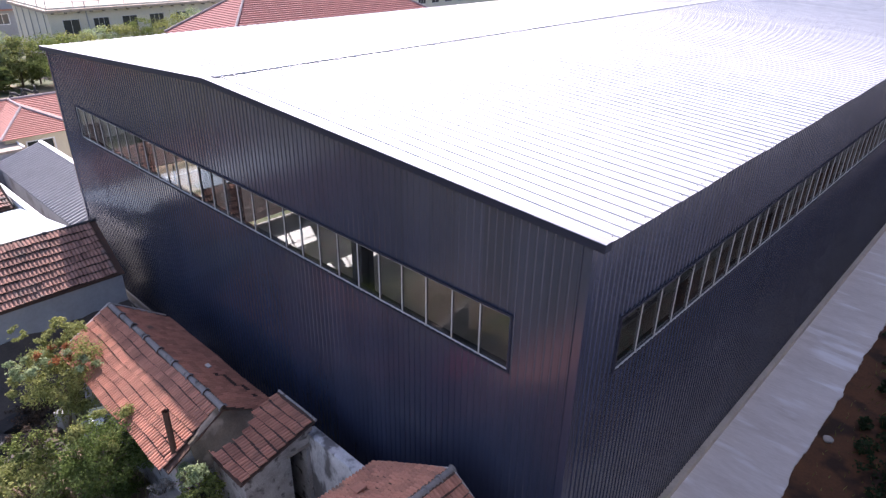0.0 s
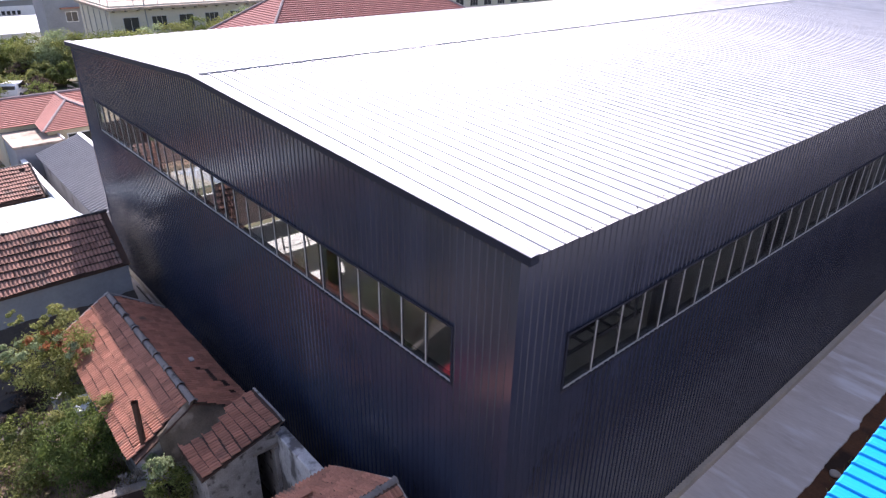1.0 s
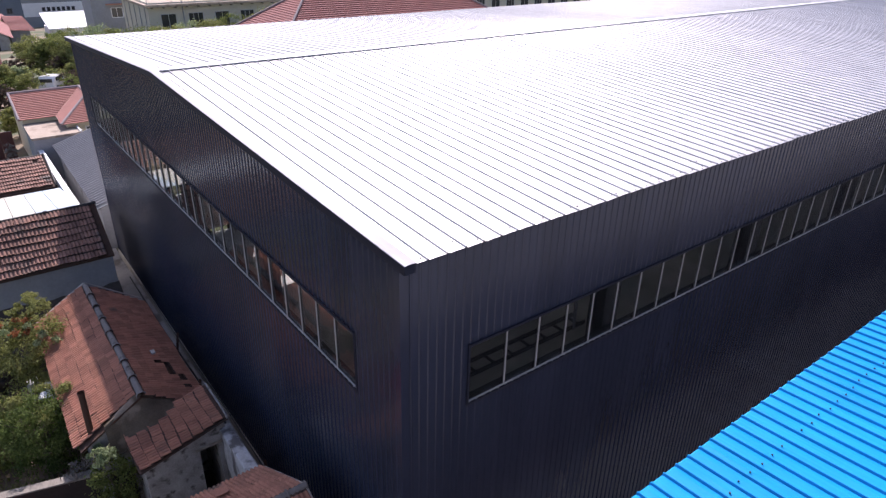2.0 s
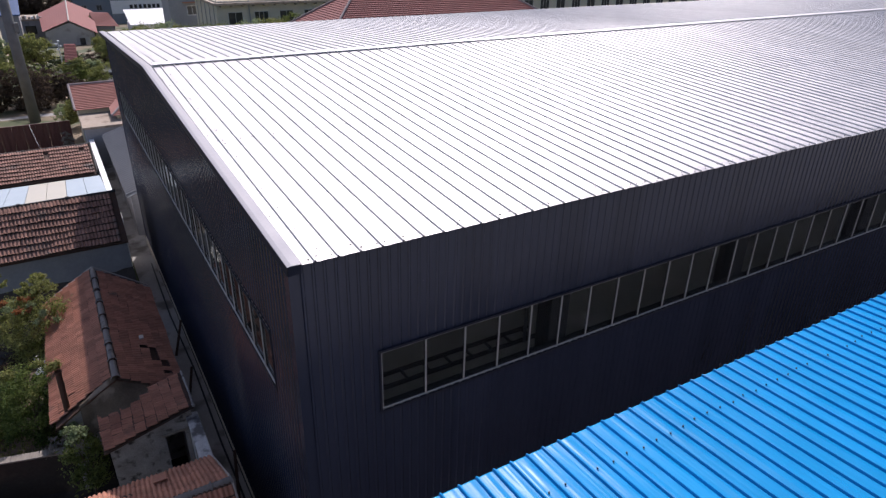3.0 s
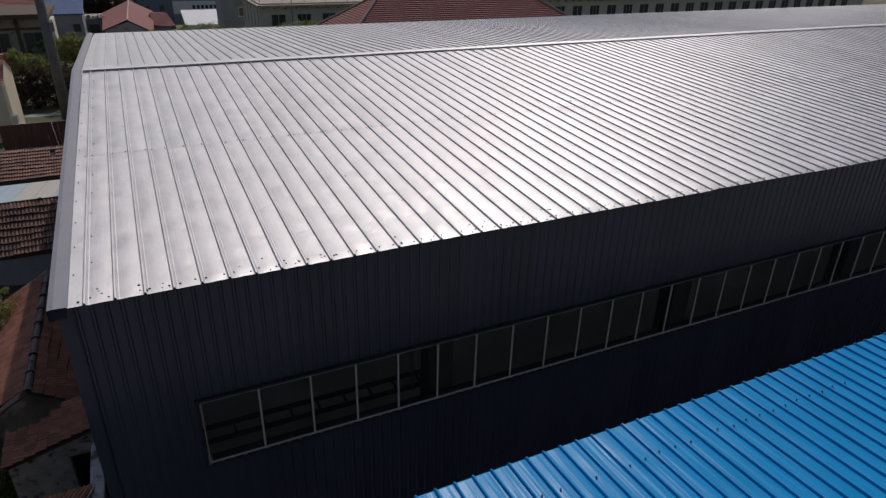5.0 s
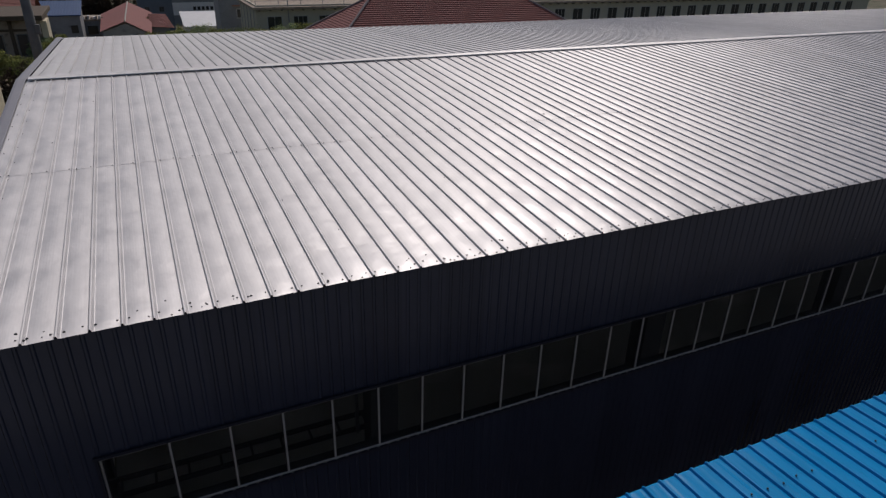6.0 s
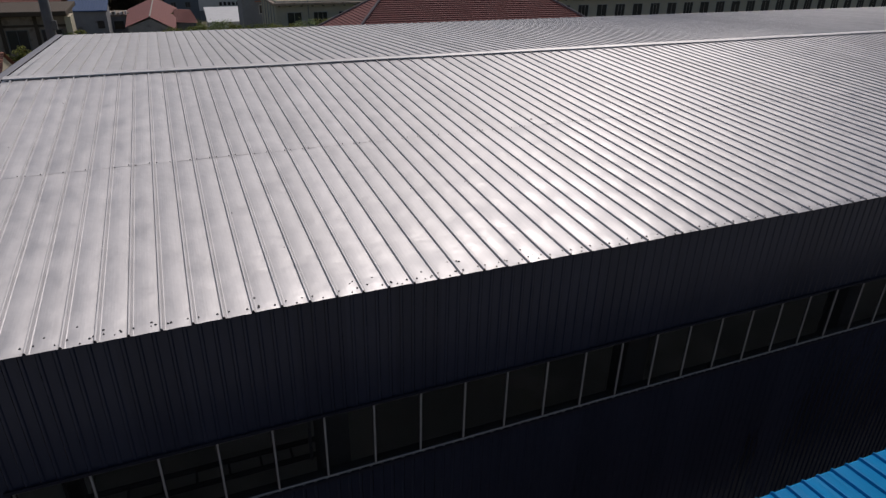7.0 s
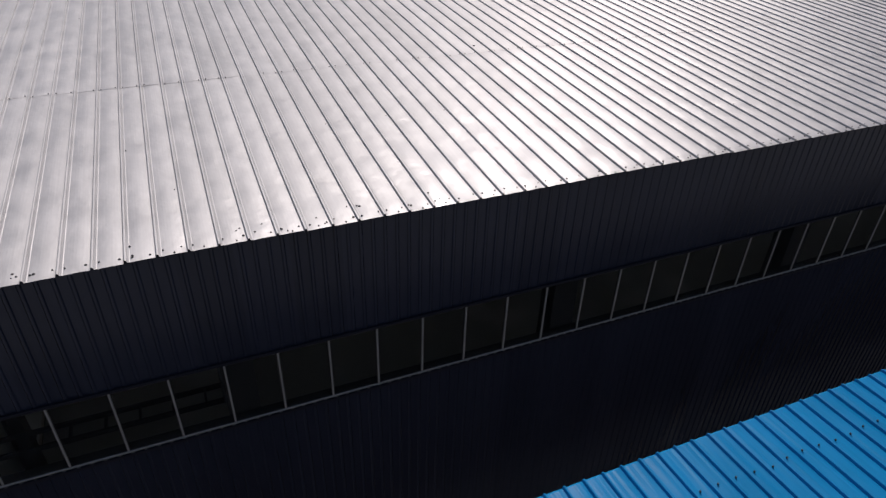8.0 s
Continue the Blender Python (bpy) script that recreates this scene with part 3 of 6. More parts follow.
rng = random.Random(9)
for i in range(int(LEN / PITCH) - 2):
    x = RIB_X + i * PITCH
    for dx, dy in ((-0.045, 0.12), (0.10, 0.13), (0.24, 0.05)):      # beside each rib, and one near the edge of the pan
        if rng.random() < (0.9 if dx < 0.2 else 0.45):
            screw(x + dx + rng.uniform(-0.02, 0.02), -OVER + dy + rng.uniform(-0.03, 0.03), rng.uniform(0.012, 0.020))
    for dx in (-0.035, 0.095):
        if rng.random() < 0.75:
            screw(x + dx, 5.60 + rng.uniform(-0.03, 0.03), 0.012)
        if rng.random() < 0.10:
            screw(x + dx, rng.choice((1.4, 2.9, 4.3, 7.3, 8.8, 10.3)) + rng.uniform(-0.04, 0.04), 0.008)
for k in range(14):
    screw(0.17 + rng.uniform(0, 0.03), 0.6 + 0.9 * k, 0.011)
    screw(0.40 + rng.uniform(0, 0.05), 0.9 + 0.9 * k, 0.010)
for k in range(34):                      # swarf and flakes left near the eave
    screw(0.5 + 9.0 * rng.random() ** 1.6, -OVER + rng.uniform(0.06, 0.42), rng.uniform(0.012, 0.026))
screw(12.759, 6.037, 0.035)
part("screws", pydata("screws", v, f, M["screw"]), M["screw"], roof, "dark roofing screws", kind="stuff")


# strip windows
def window_bay(axis, cut, other, out, last=False):
    """One bay of strip window with mullions at the cuts along axis; out is -1 where the outside is towards the lower side."""
    a, b, panes = cut[0], cut[-1], len(cut) - 1
    def bx(bm, s0, s1, d0, d1, z0, z1, bevel=0.004):
        lo, hi = sorted((other + out * d0, other + out * d1))
        if axis == "x":
            box(bm, s0, s1, lo, hi, z0, z1, bevel)
        else:
            box(bm, lo, hi, s0, s1, z0, z1, bevel)
    bm = bmesh.new()
    bx(bm, a, b, -0.02, 0.012, SILL - 0.022, SILL - 0.002)
    bx(bm, a, b, -0.06, 0.0, HEAD - 0.03, HEAD + 0.02)
    win = part("window", bm, M["frame"], warehouse, "white aluminium strip window")
    for k, c in enumerate(cut):
        if k == panes and not last:
            continue
        bm = bmesh.new()
        half = 0.008 if k == 0 and c < 2 else 0.014
        bx(bm, c - half, c + half, -0.055, 0.0, SILL, HEAD - 0.03)
        part("mullion", bm, M["frame"], win)
    for k in range(panes):
        bm = bmesh.new()
        bx(bm, cut[k] + 0.015, cut[k + 1] - 0.015, -0.045, -0.039, SILL, HEAD - 0.03, 0)
        pane = part("pane", bm, M["glass"], win)
        pane.visible_shadow = False
        bm = bmesh.new()
        for g0, g1 in ((cut[k] + 0.015, cut[k] + 0.030), (cut[k + 1] - 0.030, cut[k + 1] - 0.015)):
            bx(bm, g0, g1, -0.038, -0.022, SILL, HEAD - 0.03, 0)
        bx(bm, cut[k] + 0.030, cut[k + 1] - 0.030, -0.038, -0.022, HEAD - 0.05, HEAD - 0.03, 0)
        part("gasket", bm, M["black"], win)
    return win


def even(a, b, n):
    return [a + (b - a) * i / n for i in range(n + 1)]


STEP = 0.826
window_bay("x", [1.555, 2.49, 3.38, 4.204, 5.021, 5.835], 0.0, -1)
for k in range(10):
    window_bay("x", even(5.835 + 7 * k * STEP, 5.835 + 7 * (k + 1) * STEP, 7), 0.0, -1)
window_bay("x", even(5.835 + 70 * STEP, LEN - 1.58, 7), 0.0, -1, True)
ga = [1.624, 6.475, 12.943, 19.411, 25.07]
for a, b, c in zip(ga, ga[1:], (6, 8, 8, 7)):
    window_bay("y", even(a, b, c), 0.0, -1, b == ga[-1])
for k in range(12):
    window_bay("x", even(1.58 + k * 68.84 / 12, 1.58 + (k + 1) * 68.84 / 12, 3), WID, 1, k == 11)

for k in range(12):
    a = 1.5 + k * 6.0
    win = part("window", boxes((a, a + 4.5, WID - 0.15, WID, NZ0, NZ0 + 0.05), (a, a + 4.5, WID - 0.15, WID, NZ1 - 0.05, NZ1)), M["frame"], warehouse, "white aluminium window")
    for j in range(3):
        part("mullion", boxes((a + 1.5 * j - 0.03, a + 1.5 * j + 0.03, WID - 0.12, WID - 0.04, NZ0 + 0.05, NZ1 - 0.05)), M["frame"], win)
        pane = part("pane", boxes((a + 1.5 * j + 0.03, a + 1.5 * j + 1.47, WID - 0.083, WID - 0.077, NZ0 + 0.05, NZ1 - 0.05)), M["glass"], win)
        pane.visible_shadow = False
    part("transom", boxes((a, a + 4.5, WID - 0.11, WID - 0.05, NZ0 + 1.5, NZ0 + 1.55)), M["frame"], win)

# dark drip flashing round the openings
part("window_trim", boxes((1.47, LEN - 1.5, -0.055, -0.026, HEAD + 0.02, HEAD + 0.075), (1.47, LEN - 1.5, -0.03, -0.024, SILL - 0.10, SILL - 0.032),
                          (1.487, 1.530, -0.04, 0.03, SILL - 0.10, HEAD + 0.075), bevel=0.003), M["navytrim"], warehouse, "navy trim round the window strip")
part("window_trim", boxes((-0.055, -0.026, 1.545, 25.15, HEAD + 0.02, HEAD + 0.075), (-0.03, -0.024, 1.545, 25.15, SILL - 0.10, SILL - 0.032),
                          (-0.04, 0.03, 1.558, 1.602, SILL - 0.10, HEAD + 0.075), (-0.04, 0.03, 25.093, 25.135, SILL - 0.10, HEAD + 0.075), bevel=0.003), M["navytrim"], warehouse, "navy trim round the window strip")


# inside: columns, rafters and the floor
def i_column(x, y, z0, z1, parent):
    bm = boxes((x - 0.26, x + 0.26, y - 0.22, y - 0.20, z0, z1), (x - 0.26, x + 0.26, y + 0.20, y + 0.22, z0, z1), (x - 0.012, x + 0.012, y - 0.20, y + 0.20, z0, z1))
    return part("column", bm, M["column"], parent)


BAYS = [6.02 + 6.2 * k for k in range(11)]
for x in BAYS:
    i_column(x, 0.46, 0.05, EAVE - 0.15, warehouse)
    i_column(x, WID - 0.46, 0.05, EAVE - 0.2, warehouse)
for y in (6.80, 13.25, 19.75):
    part("column", boxes((0.24, 0.255, y - 0.2, y + 0.2, 0.05, EAVE - 0.15), (0.625, 0.64, y - 0.2, y + 0.2, 0.05, EAVE - 0.15), (0.255, 0.625, y - 0.008, y + 0.008, 0.05, EAVE - 0.15)), M["column"], warehouse)
for x in BAYS:
    bm = bmesh.new()
    for y0, y1 in ((0.3, RIDGE_Y), (RIDGE_Y, WID - 0.3)):
        prism(bm, [(y0, roof_z(y0) - 0.75 + 0.25 * (y0 == RIDGE_Y)), (y1, roof_z(y1) - 0.75 + 0.25 * (y1 == RIDGE_Y)), (y1, roof_z(y1) - 0.2), (y0, roof_z(y0) - 0.2)], "x", x - 0.09, x + 0.09)
    part("rafter", bm, M["column"], warehouse)
# dark cap added to keep the pale wall top from showing through the glass
part("inner_sill", boxes((1.6, LEN - 1.6, 0.022, 0.20, SILL - 0.02, SILL - 0.008), (0.022, 0.20, 1.66, 25.07, SILL - 0.02, SILL - 0.008)), M["column"], warehouse, "dark cap added over the inner wall top")
tray = thing("cable_ladder", (3.5, 1.1, 7.0), "dark steel cable ladder hung inside the windows", "cable ladder")
for y in (1.05, 1.45):
    part("rail", boxes((0.8, 6.15, y - 0.02, y + 0.02, 7.12, 7.22)), M["column"], tray)
for k in range(10):
    part("rung", boxes((1.0 + 0.55 * k - 0.02, 1.0 + 0.55 * k + 0.02, 1.07, 1.43, 7.14, 7.2)), M["column"], tray)
part("hanger", boxes((5.7, 5.76, 1.0, 1.06, 7.1, EAVE - 0.15), (0.9, 0.96, 1.0, 1.06, 7.1, EAVE - 0.15)), M["steel"], tray)
tagged(new("floor", mesh_of(boxes((0.2, LEN - 0.2, 0.2, WID - 0.2, -0.2, 0.05)), M["floor"], "floor")), "grey green painted concrete warehouse floor", "floor", kind="structure")

# ---- blue-roofed building beside it ----
BY, BZ, BS = -5.255, 11.315, 0.05
blue = thing("workshop", (33, -13, 0), "tall workshop with a bright blue ribbed metal roof", "building")
part("wall", boxes((-8, 74, -20.9, -5.66, 0, 11.22)), M["greyrender"], blue, "grey rendered wall")
deck = bmesh.new()
prism(deck, [(BY - 0.1, BZ - 0.10), (-13.2, BZ - 0.10 + BS * 7.7), (-20.9, BZ - 0.12), (-20.9, BZ - 0.05), (-13.2, BZ - 0.03 + BS * 7.7), (BY - 0.1, BZ - 0.04)], "x", -8, 74)
blue_roof = part("roof", deck, M["steel"], blue)


def blue_sheet(length):
    prof = []
    for k in range(4):
        o = k * RIB
        prof += [(o, 0.0), (o + 0.005, -0.005), (o + 0.012, 0.024), (o + 0.020, 0.027), (o + 0.028, 0.024), (o + 0.035, -0.005), (o + 0.041, 0.0), (o + 0.10, 0.002), (o + 0.13, 0.002)]
    prof.append((4 * RIB, 0.0))
    v, f = [], []
    for y in (0.0, 0.02, length):
        v += [(x, y, z - (0.012 if y == 0 else 0)) for x, z in prof]
    w = len(prof)
    for j in range(2):
        f += [(j * w + i, j * w + i + 1, (j + 1) * w + i + 1, (j + 1) * w + i) for i in range(w - 1)]
    return pydata("roof_sheet", v, f, M["blue"])


sheet_me = blue_sheet(7.75)
tilt = Matrix.Rotation(math.pi, 4, "Z") @ Matrix.Rotation(math.atan(BS), 4, "X")
for i in range(106):
    put_piece("roof_sheet", sheet_me, blue_roof, Matrix.Translation((0.260 + (i - 10) * 4 * RIB, BY, BZ + 0.012)) @ tilt)
    put_piece("roof_sheet", sheet_me, blue_roof, Matrix.Translation((0.260 + (i - 11) * 4 * RIB, -20.95, BZ - 0.01)) @ Matrix.Rotation(math.atan(BS), 4, "X"))
v, f = [], []
rng = random.Random(21)
for i in range(400):
    for dy, chance in ((0.50, 0.85), (2.0, 0.3), (3.5, 0.3)):
        if rng.random() < chance:
            x, y = 0.24 + (i - 40) * RIB + 0.062, BY - dy + rng.uniform(-0.02, 0.02)
            z, b = BZ + 0.02 + BS * (BY - y), len(v)
            for k in range(6):
                v.append((x + 0.010 * math.cos(k * 1.047), y + 0.010 * math.sin(k * 1.047), z))
            for k in range(6):
                v.append((x + 0.008 * math.cos(k * 1.047), y + 0.008 * math.sin(k * 1.047), z + 0.014))
            f += [(b + k, b + (k + 1) % 6, b + 6 + (k + 1) % 6, b + 6 + k) for k in range(6)] + [tuple(b + 6 + k for k in range(6))]
part("screws", pydata("screws", v, f, M["screw"]), M["screw"], blue_roof, "dark roofing screws", kind="stuff")


# ---- tiled houses ----
def tile_mesh(mat, w=0.26, l=0.34):
    prof = [(0.0, -0.004), (0.08 * w, 0.024), (0.20 * w, 0.034), (0.32 * w, 0.024), (0.40 * w, -0.006), (0.5 * w, -0.008), (0.58 * w, 0.024), (0.70 * w, 0.034), (0.82 * w, 0.024), (0.90 * w, -0.006), (w, -0.004)]
    v = []
    for y, lift in ((0.0, 0.0), (0.078, 0.016), (l, 0.072)):
        v += [(x, y, z + lift) for x, z in prof]
    n = len(prof)
    v += [(x, l - 0.02, z * 0.3 - 0.010) for x, z in prof]
    f = [(r * n + i, r * n + i + 1, r * n + n + i + 1, r * n + n + i) for r in range(3) for i in range(n - 1)]
    return shade_joints(pydata("tile", v, f, mat), n - 1)


def shade_joints(me, n):
    """Dark colour paints the shade in the joint under the course above and on the lower lip of each tile."""
    me.materials.append(M["jointshade"])
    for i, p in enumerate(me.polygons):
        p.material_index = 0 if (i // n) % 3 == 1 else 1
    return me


def tiled_slope(parent, o, u, v, lu, lv, pieces, mats, step=0.225, course=0.305, seed=1, gaps=(), last=False):
    """Rows of tiles from the ridge corner o, along u and down v (v x u points out of the roof)."""
    rng = random.Random(seed)
    me = tile_mesh(mats[0], step, course + 0.05)
    u, v = Vector(u).normalized(), Vector(v).normalized()
    base = frame_of((0, 0, 0), -u, v)
    cols, rows = int(lu / step), int(lv / course)
    todo = [(i, j) for i in range(cols) for j in range(rows)]
    if last:
        todo.reverse()
    jv, jf = [], []
    src = [vv.co.copy() for vv in me.vertices]
    polys = [tuple(p.vertices) for p in me.polygons]
    for k, (i, j) in enumerate(todo):
        if (i, j) in gaps:
            continue
        p = Vector(o) + u * ((i + 1) * step) + v * (j * course + rng.uniform(-0.008, 0.008) + 0.02 * math.sin(i * 0.45 + j)) + Vector((0, 0, rng.uniform(0.0, 0.012) + 0.014 * math.sin(i * 0.27 + j * 0.3)))
        m = Matrix.Translation(p) @ base @ Matrix.Rotation(rng.gauss(0, 0.018), 4, "Z") @ Matrix.Rotation(rng.gauss(0, 0.012), 4, "X")
        if k < pieces:
            put_piece("tile", me, parent, m)
        else:
            b = len(jv)
            jv += [m @ c for c in src]
            jf += [tuple(b + q for q in pl) for pl in polys]
    if jv:
        part("tiles", shade_joints(pydata("tiles", jv, jf, mats[1]), len(polys) // 3), mats[1], parent, kind="stuff").parent = parent


RED, OLD = (M["tile"], M["tilej"]), (M["oldtile"], M["oldtilej"])


def ridge_tiles(parent, a, b, size, radius, mat, sag=0.0):
    """Half-round ridge tiles with a collar at each joint."""
    a, b = Vector(a), Vector(b)
    n = max(1, round((b - a).length / size))
    d = (b - a) / n
    for i in range(n):
        bm = bmesh.new()
        p, q = a + d * i, a + d * (i + 1)
        p.z += sag * math.sin(i * 1.3) * 0.5
        s = d.normalized()
        side = s.cross(Vector((0, 0, 1))).normalized()
        rings = []
        for t, r in ((0.0, radius * 1.36), (0.07, radius * 1.36), (0.08, radius * 0.98), (1.0, radius * 0.86)):
            c = p + (q - p) * t
            rings.append([bm.verts.new(c + side * (r * math.cos(math.pi * k / 7)) + Vector((0, 0, r * math.sin(math.pi * k / 7) - 0.03))) for k in range(8)])
        for r0, r1 in zip(rings, rings[1:]):
            for k in range(7):
                bm.faces.new((r0[k], r0[k + 1], r1[k + 1], r1[k]))
        part("ridge_tile", bm, mat, parent)


def slope_deck(bm, poly, drop=0.06):
    """A slab under a roof slope, from its four corners."""
    top = [bm.verts.new(Vector(p) - Vector((0, 0, 0.012))) for p in poly]
    low = [bm.verts.new(Vector(p) - Vector((0, 0, drop + 0.012))) for p in poly]
    bm.faces.new(top)
    bm.faces.new(low[::-1])
    for i in range(len(poly)):
        bm.faces.new((top[i], low[i], low[(i + 1) % len(poly)], top[(i + 1) % len(poly)]))
    bmesh.ops.recalc_face_normals(bm, faces=bm.faces)
    return bm


# the long low house beside the lane: ridge along y
h1 = thing("house", (-2.8, 13.3, 0), "old low house with a worn red clay tile roof", "house", "old houses")
RX, RZ, WX, WZ, EX, EZ, Y0, Y1 = -2.85, 3.74, -4.66, 2.62, -1.03, 2.42, 9.22, 17.08
wall = bmesh.new()
prism(wall, [(WX + 0.25, 0), (EX - 0.12, 0), (EX - 0.12, EZ - 0.02), (RX, RZ - 0.13), (WX + 0.25, WZ + 0.05)], "y", Y0 + 0.05, Y1 - 0.1)
part("wall", wall, M["stone"], h1, "rough mossy plastered wall")
west = part("roof", slope_deck(bmesh.new(), [(RX, Y0, RZ), (RX, Y1, RZ), (WX, Y1, WZ), (WX, Y0, WZ)]), M["rust"], h1, "sunlit slope of red clay tiles")
east_ = part("roof", slope_deck(bmesh.new(), [(RX, Y1, RZ), (RX, Y0, RZ), (EX, Y0, EZ), (EX, Y1, EZ)]), M["rust"], h1, "shaded slope of red clay tiles, partly broken")
dw, de = Vector((WX - RX, 0, WZ - RZ)), Vector((EX - RX, 0, EZ - RZ))
tiled_slope(west, (RX - 0.03, Y1, RZ + 0.015), (0, -1, 0), dw, Y1 - Y0, dw.length + 0.1, 300, RED, seed=3, last=True)
tiled_slope(east_, (RX + 0.03, Y0, RZ + 0.015), (0, 1, 0), de, Y1 - Y0, de.length + 0.1, 240, RED, seed=5,
            gaps={(10, 3), (10, 4), (9, 4), (7, 4), (7, 5), (6, 5), (8, 4), (4, 5)})
ridge_tiles(h1, (RX, Y0 - 0.05, RZ + 0.05), (RX, Y1 - 0.1, RZ + 0.05), 0.95, 0.105, M["ridge"])
for a, b in (((RX, Y1, RZ + 0.10), (WX, Y1, WZ + 0.10)), ((RX, Y1, RZ + 0.10), (EX, Y1, EZ + 0.10))):
    part("verge", tube(bmesh.new(), [a, b], 0.03, 6), M["mortar"], h1, "pale mortar verge")
def h2_top(x):
    return 2.63 + 0.27 * (x + 3.50)


v, f = [], []
nx, nt = 22, 10
for i in range(nx + 1):
    x = -3.95 + 2.6 * i / nx
    slope = RZ - (0.62 if x < RX else 0.725) * abs(x - RX)
    foot = h2_top(x) + 0.10 if x > -3.5 else h2_top(x) - 0.25
    near = 1 - min(1.0, abs(x - RX) / 1.5)
    y_top, y_low = Y0 + 0.10 + 0.16 * near + 0.06 * noise.noise((x * 2.5, 1, 4)), Y0 - 0.20 - 0.38 * near + 0.07 * noise.noise((x * 2.1, 7, 2))
    for j in range(nt + 1):
        t = j / nt
        y = y_top + (y_low - y_top) * t
        z = slope + 0.055 + (min(foot, slope - 0.02) - slope - 0.055) * max(0.0, (t - 0.22) / 0.78) ** 0.9
        v.append((x, y + 0.03 * noise.noise((x * 3, t * 3, 5)), z + 0.035 * noise.noise((x * 4, t * 4, 1))))
f = [(i * (nt + 1) + j, i * (nt + 1) + j + 1, (i + 1) * (nt + 1) + j + 1, (i + 1) * (nt + 1) + j) for i in range(nx) for j in range(nt)]
part("mortar_fillet", pydata("mortar_fillet", v, f, M["moss"], True), M["moss"], h1, "mossy brown mortar sloped over the gable")
part("loose_tile", box(bmesh.new(), -1.93, -1.79, 11.97, 12.2, 3.17, 3.22, 0.01), M["mortar"], h1, "pale broken tile lying on the roof")

# stove pipe
pipe = bmesh.new()
tube(pipe, [(-4.30, 9.50, 2.2), (-4.27, 9.56, 3.3), (-4.24, 9.64, 4.25)], 0.085, 12, caps=False)
tube(pipe, [(-4.24, 9.64, 4.25), (-4.24, 9.64, 3.7)], 0.075, 12, caps=False)
tube(pipe, [(-4.242, 9.635, 4.20), (-4.24, 9.64, 4.26)], 0.098, 12, caps=False)
solid("stove_pipe", pipe, M["rust"], "rusty iron stove pipe rising by the tiled roof", "chimney", smooth=True)

# lean-to with the doorway
h2 = thing("lean_to", (-2.2, 8.5, 0), "small lean-to with red tiles and a dark doorway", "house", "old houses", moved=(-0.06, -0.14, 0.07))
H2E, H2W, HE, HW = -1.02, -3.50, 3.27, 2.60
wall = bmesh.new()
prism(wall, [(-3.35, 0), (-1.90, 0), (-1.90, 2.95), (-3.35, 2.56)], "y", 7.62, 7.92)
prism(wall, [(-1.90, 2.50), (-1.10, 2.50), (-1.10, 3.16), (-1.90, 2.95)], "y", 7.62, 7.92)
box(wall, -1.36, -1.10, 7.62, 9.3, 0, 2.5)
box(wall, -1.36, -1.10, 7.92, 9.3, 2.5, 3.12)
box(wall, -3.35, -3.10, 7.92, 9.3, 0, 2.5)
part("wall", wall, M["stone"], h2, "grey rubble wall with crumbling plaster")
part("lintel", box(bmesh.new(), -2.0, -1.05, 7.60, 7.80, 2.42, 2.52, 0.01), M["wood"], h2, "weathered wooden lintel")
r2 = part("roof", slope_deck(bmesh.new(), [(H2E, 7.52, HE), (H2E, 9.32, HE), (H2W, 9.32, HW), (H2W, 7.52, HW)]), M["rust"], h2, "slope of red clay tiles")
d2 = Vector((H2W - H2E, 0, HW - HE))
tiled_slope(r2, (H2E - 0.04, 9.32, HE + 0.015), (0, -1, 0), d2, 1.8, d2.length + 0.08, 200, RED, seed=8)
part("verge", tube(bmesh.new(), [(H2E, 7.5, HE + 0.02), (H2E + 0.01, 8.2, HE + 0.03), (H2E, 9.35, HE + 0.03)], [0.045, 0.030, 0.040], 6), M["stone"], h2, "crumbling pale mortar edge")
part("verge", tube(bmesh.new(), [(H2E, 7.53, HE - 0.02), (-2.3, 7.53, 2.90), (H2W, 7.53, HW - 0.03)], [0.022, 0.014, 0.014], 6), M["darkrubble"], h2, "crumbling mortar edge")

yard = bmesh.new()
prism(yard, [(4.6, 0), (7.62, 0), (7.62, 2.95), (6.5, 2.86), (5.6, 2.92), (4.6, 2.84)], "x", -1.30, -1.02)
box(yard, -1.33, -0.99, 4.6, 7.60, 2.86, 2.97, 0.02)
solid("yard_wall", yard, M["whitewash"], "high yard wall with peeling whitewash", "wall", "structure")

# house with the ridge along x
h3 = thing("house", (-4.2, 2.3, 0), "low house with an orange tile roof and dark ridge", "house", "old houses")
X0, X1 = -7.4, -1.09
wall = bmesh.new()
prism(wall, [(-0.2, 0), (4.6, 0), (4.6, 3.55), (2.25, 5.05), (-0.2, 3.6)], "x", X0 + 0.1, X1 - 0.08)
part("wall", wall, M["whitewash"], h3, "whitewashed gable wall")
RY3, RZ3, NY, NZ, SY, SZ = 2.12, 5.20, 4.66, 3.64, -0.45, 3.5
rn = part("roof", slope_deck(bmesh.new(), [(X0, RY3, RZ3), (X1, RY3, RZ3), (X1, NY, NZ), (X0, NY, NZ)]), M["rust"], h3, "slope of orange clay tiles")
rs = part("roof", slope_deck(bmesh.new(), [(X1, RY3, RZ3), (X0, RY3, RZ3), (X0, SY, SZ), (X1, SY, SZ)]), M["rust"], h3, "slope of orange clay tiles")
dn, ds = Vector((0, NY - RY3, NZ - RZ3)), Vector((0, SY - RY3, SZ - RZ3))
tiled_slope(rn, (X1 - 0.03, RY3 + 0.03, RZ3), (-1, 0, 0), dn, X1 - X0, dn.length + 0.05, 300, RED, step=0.21, course=0.25, seed=11, gaps={(9, 6), (10, 6), (9, 7)})
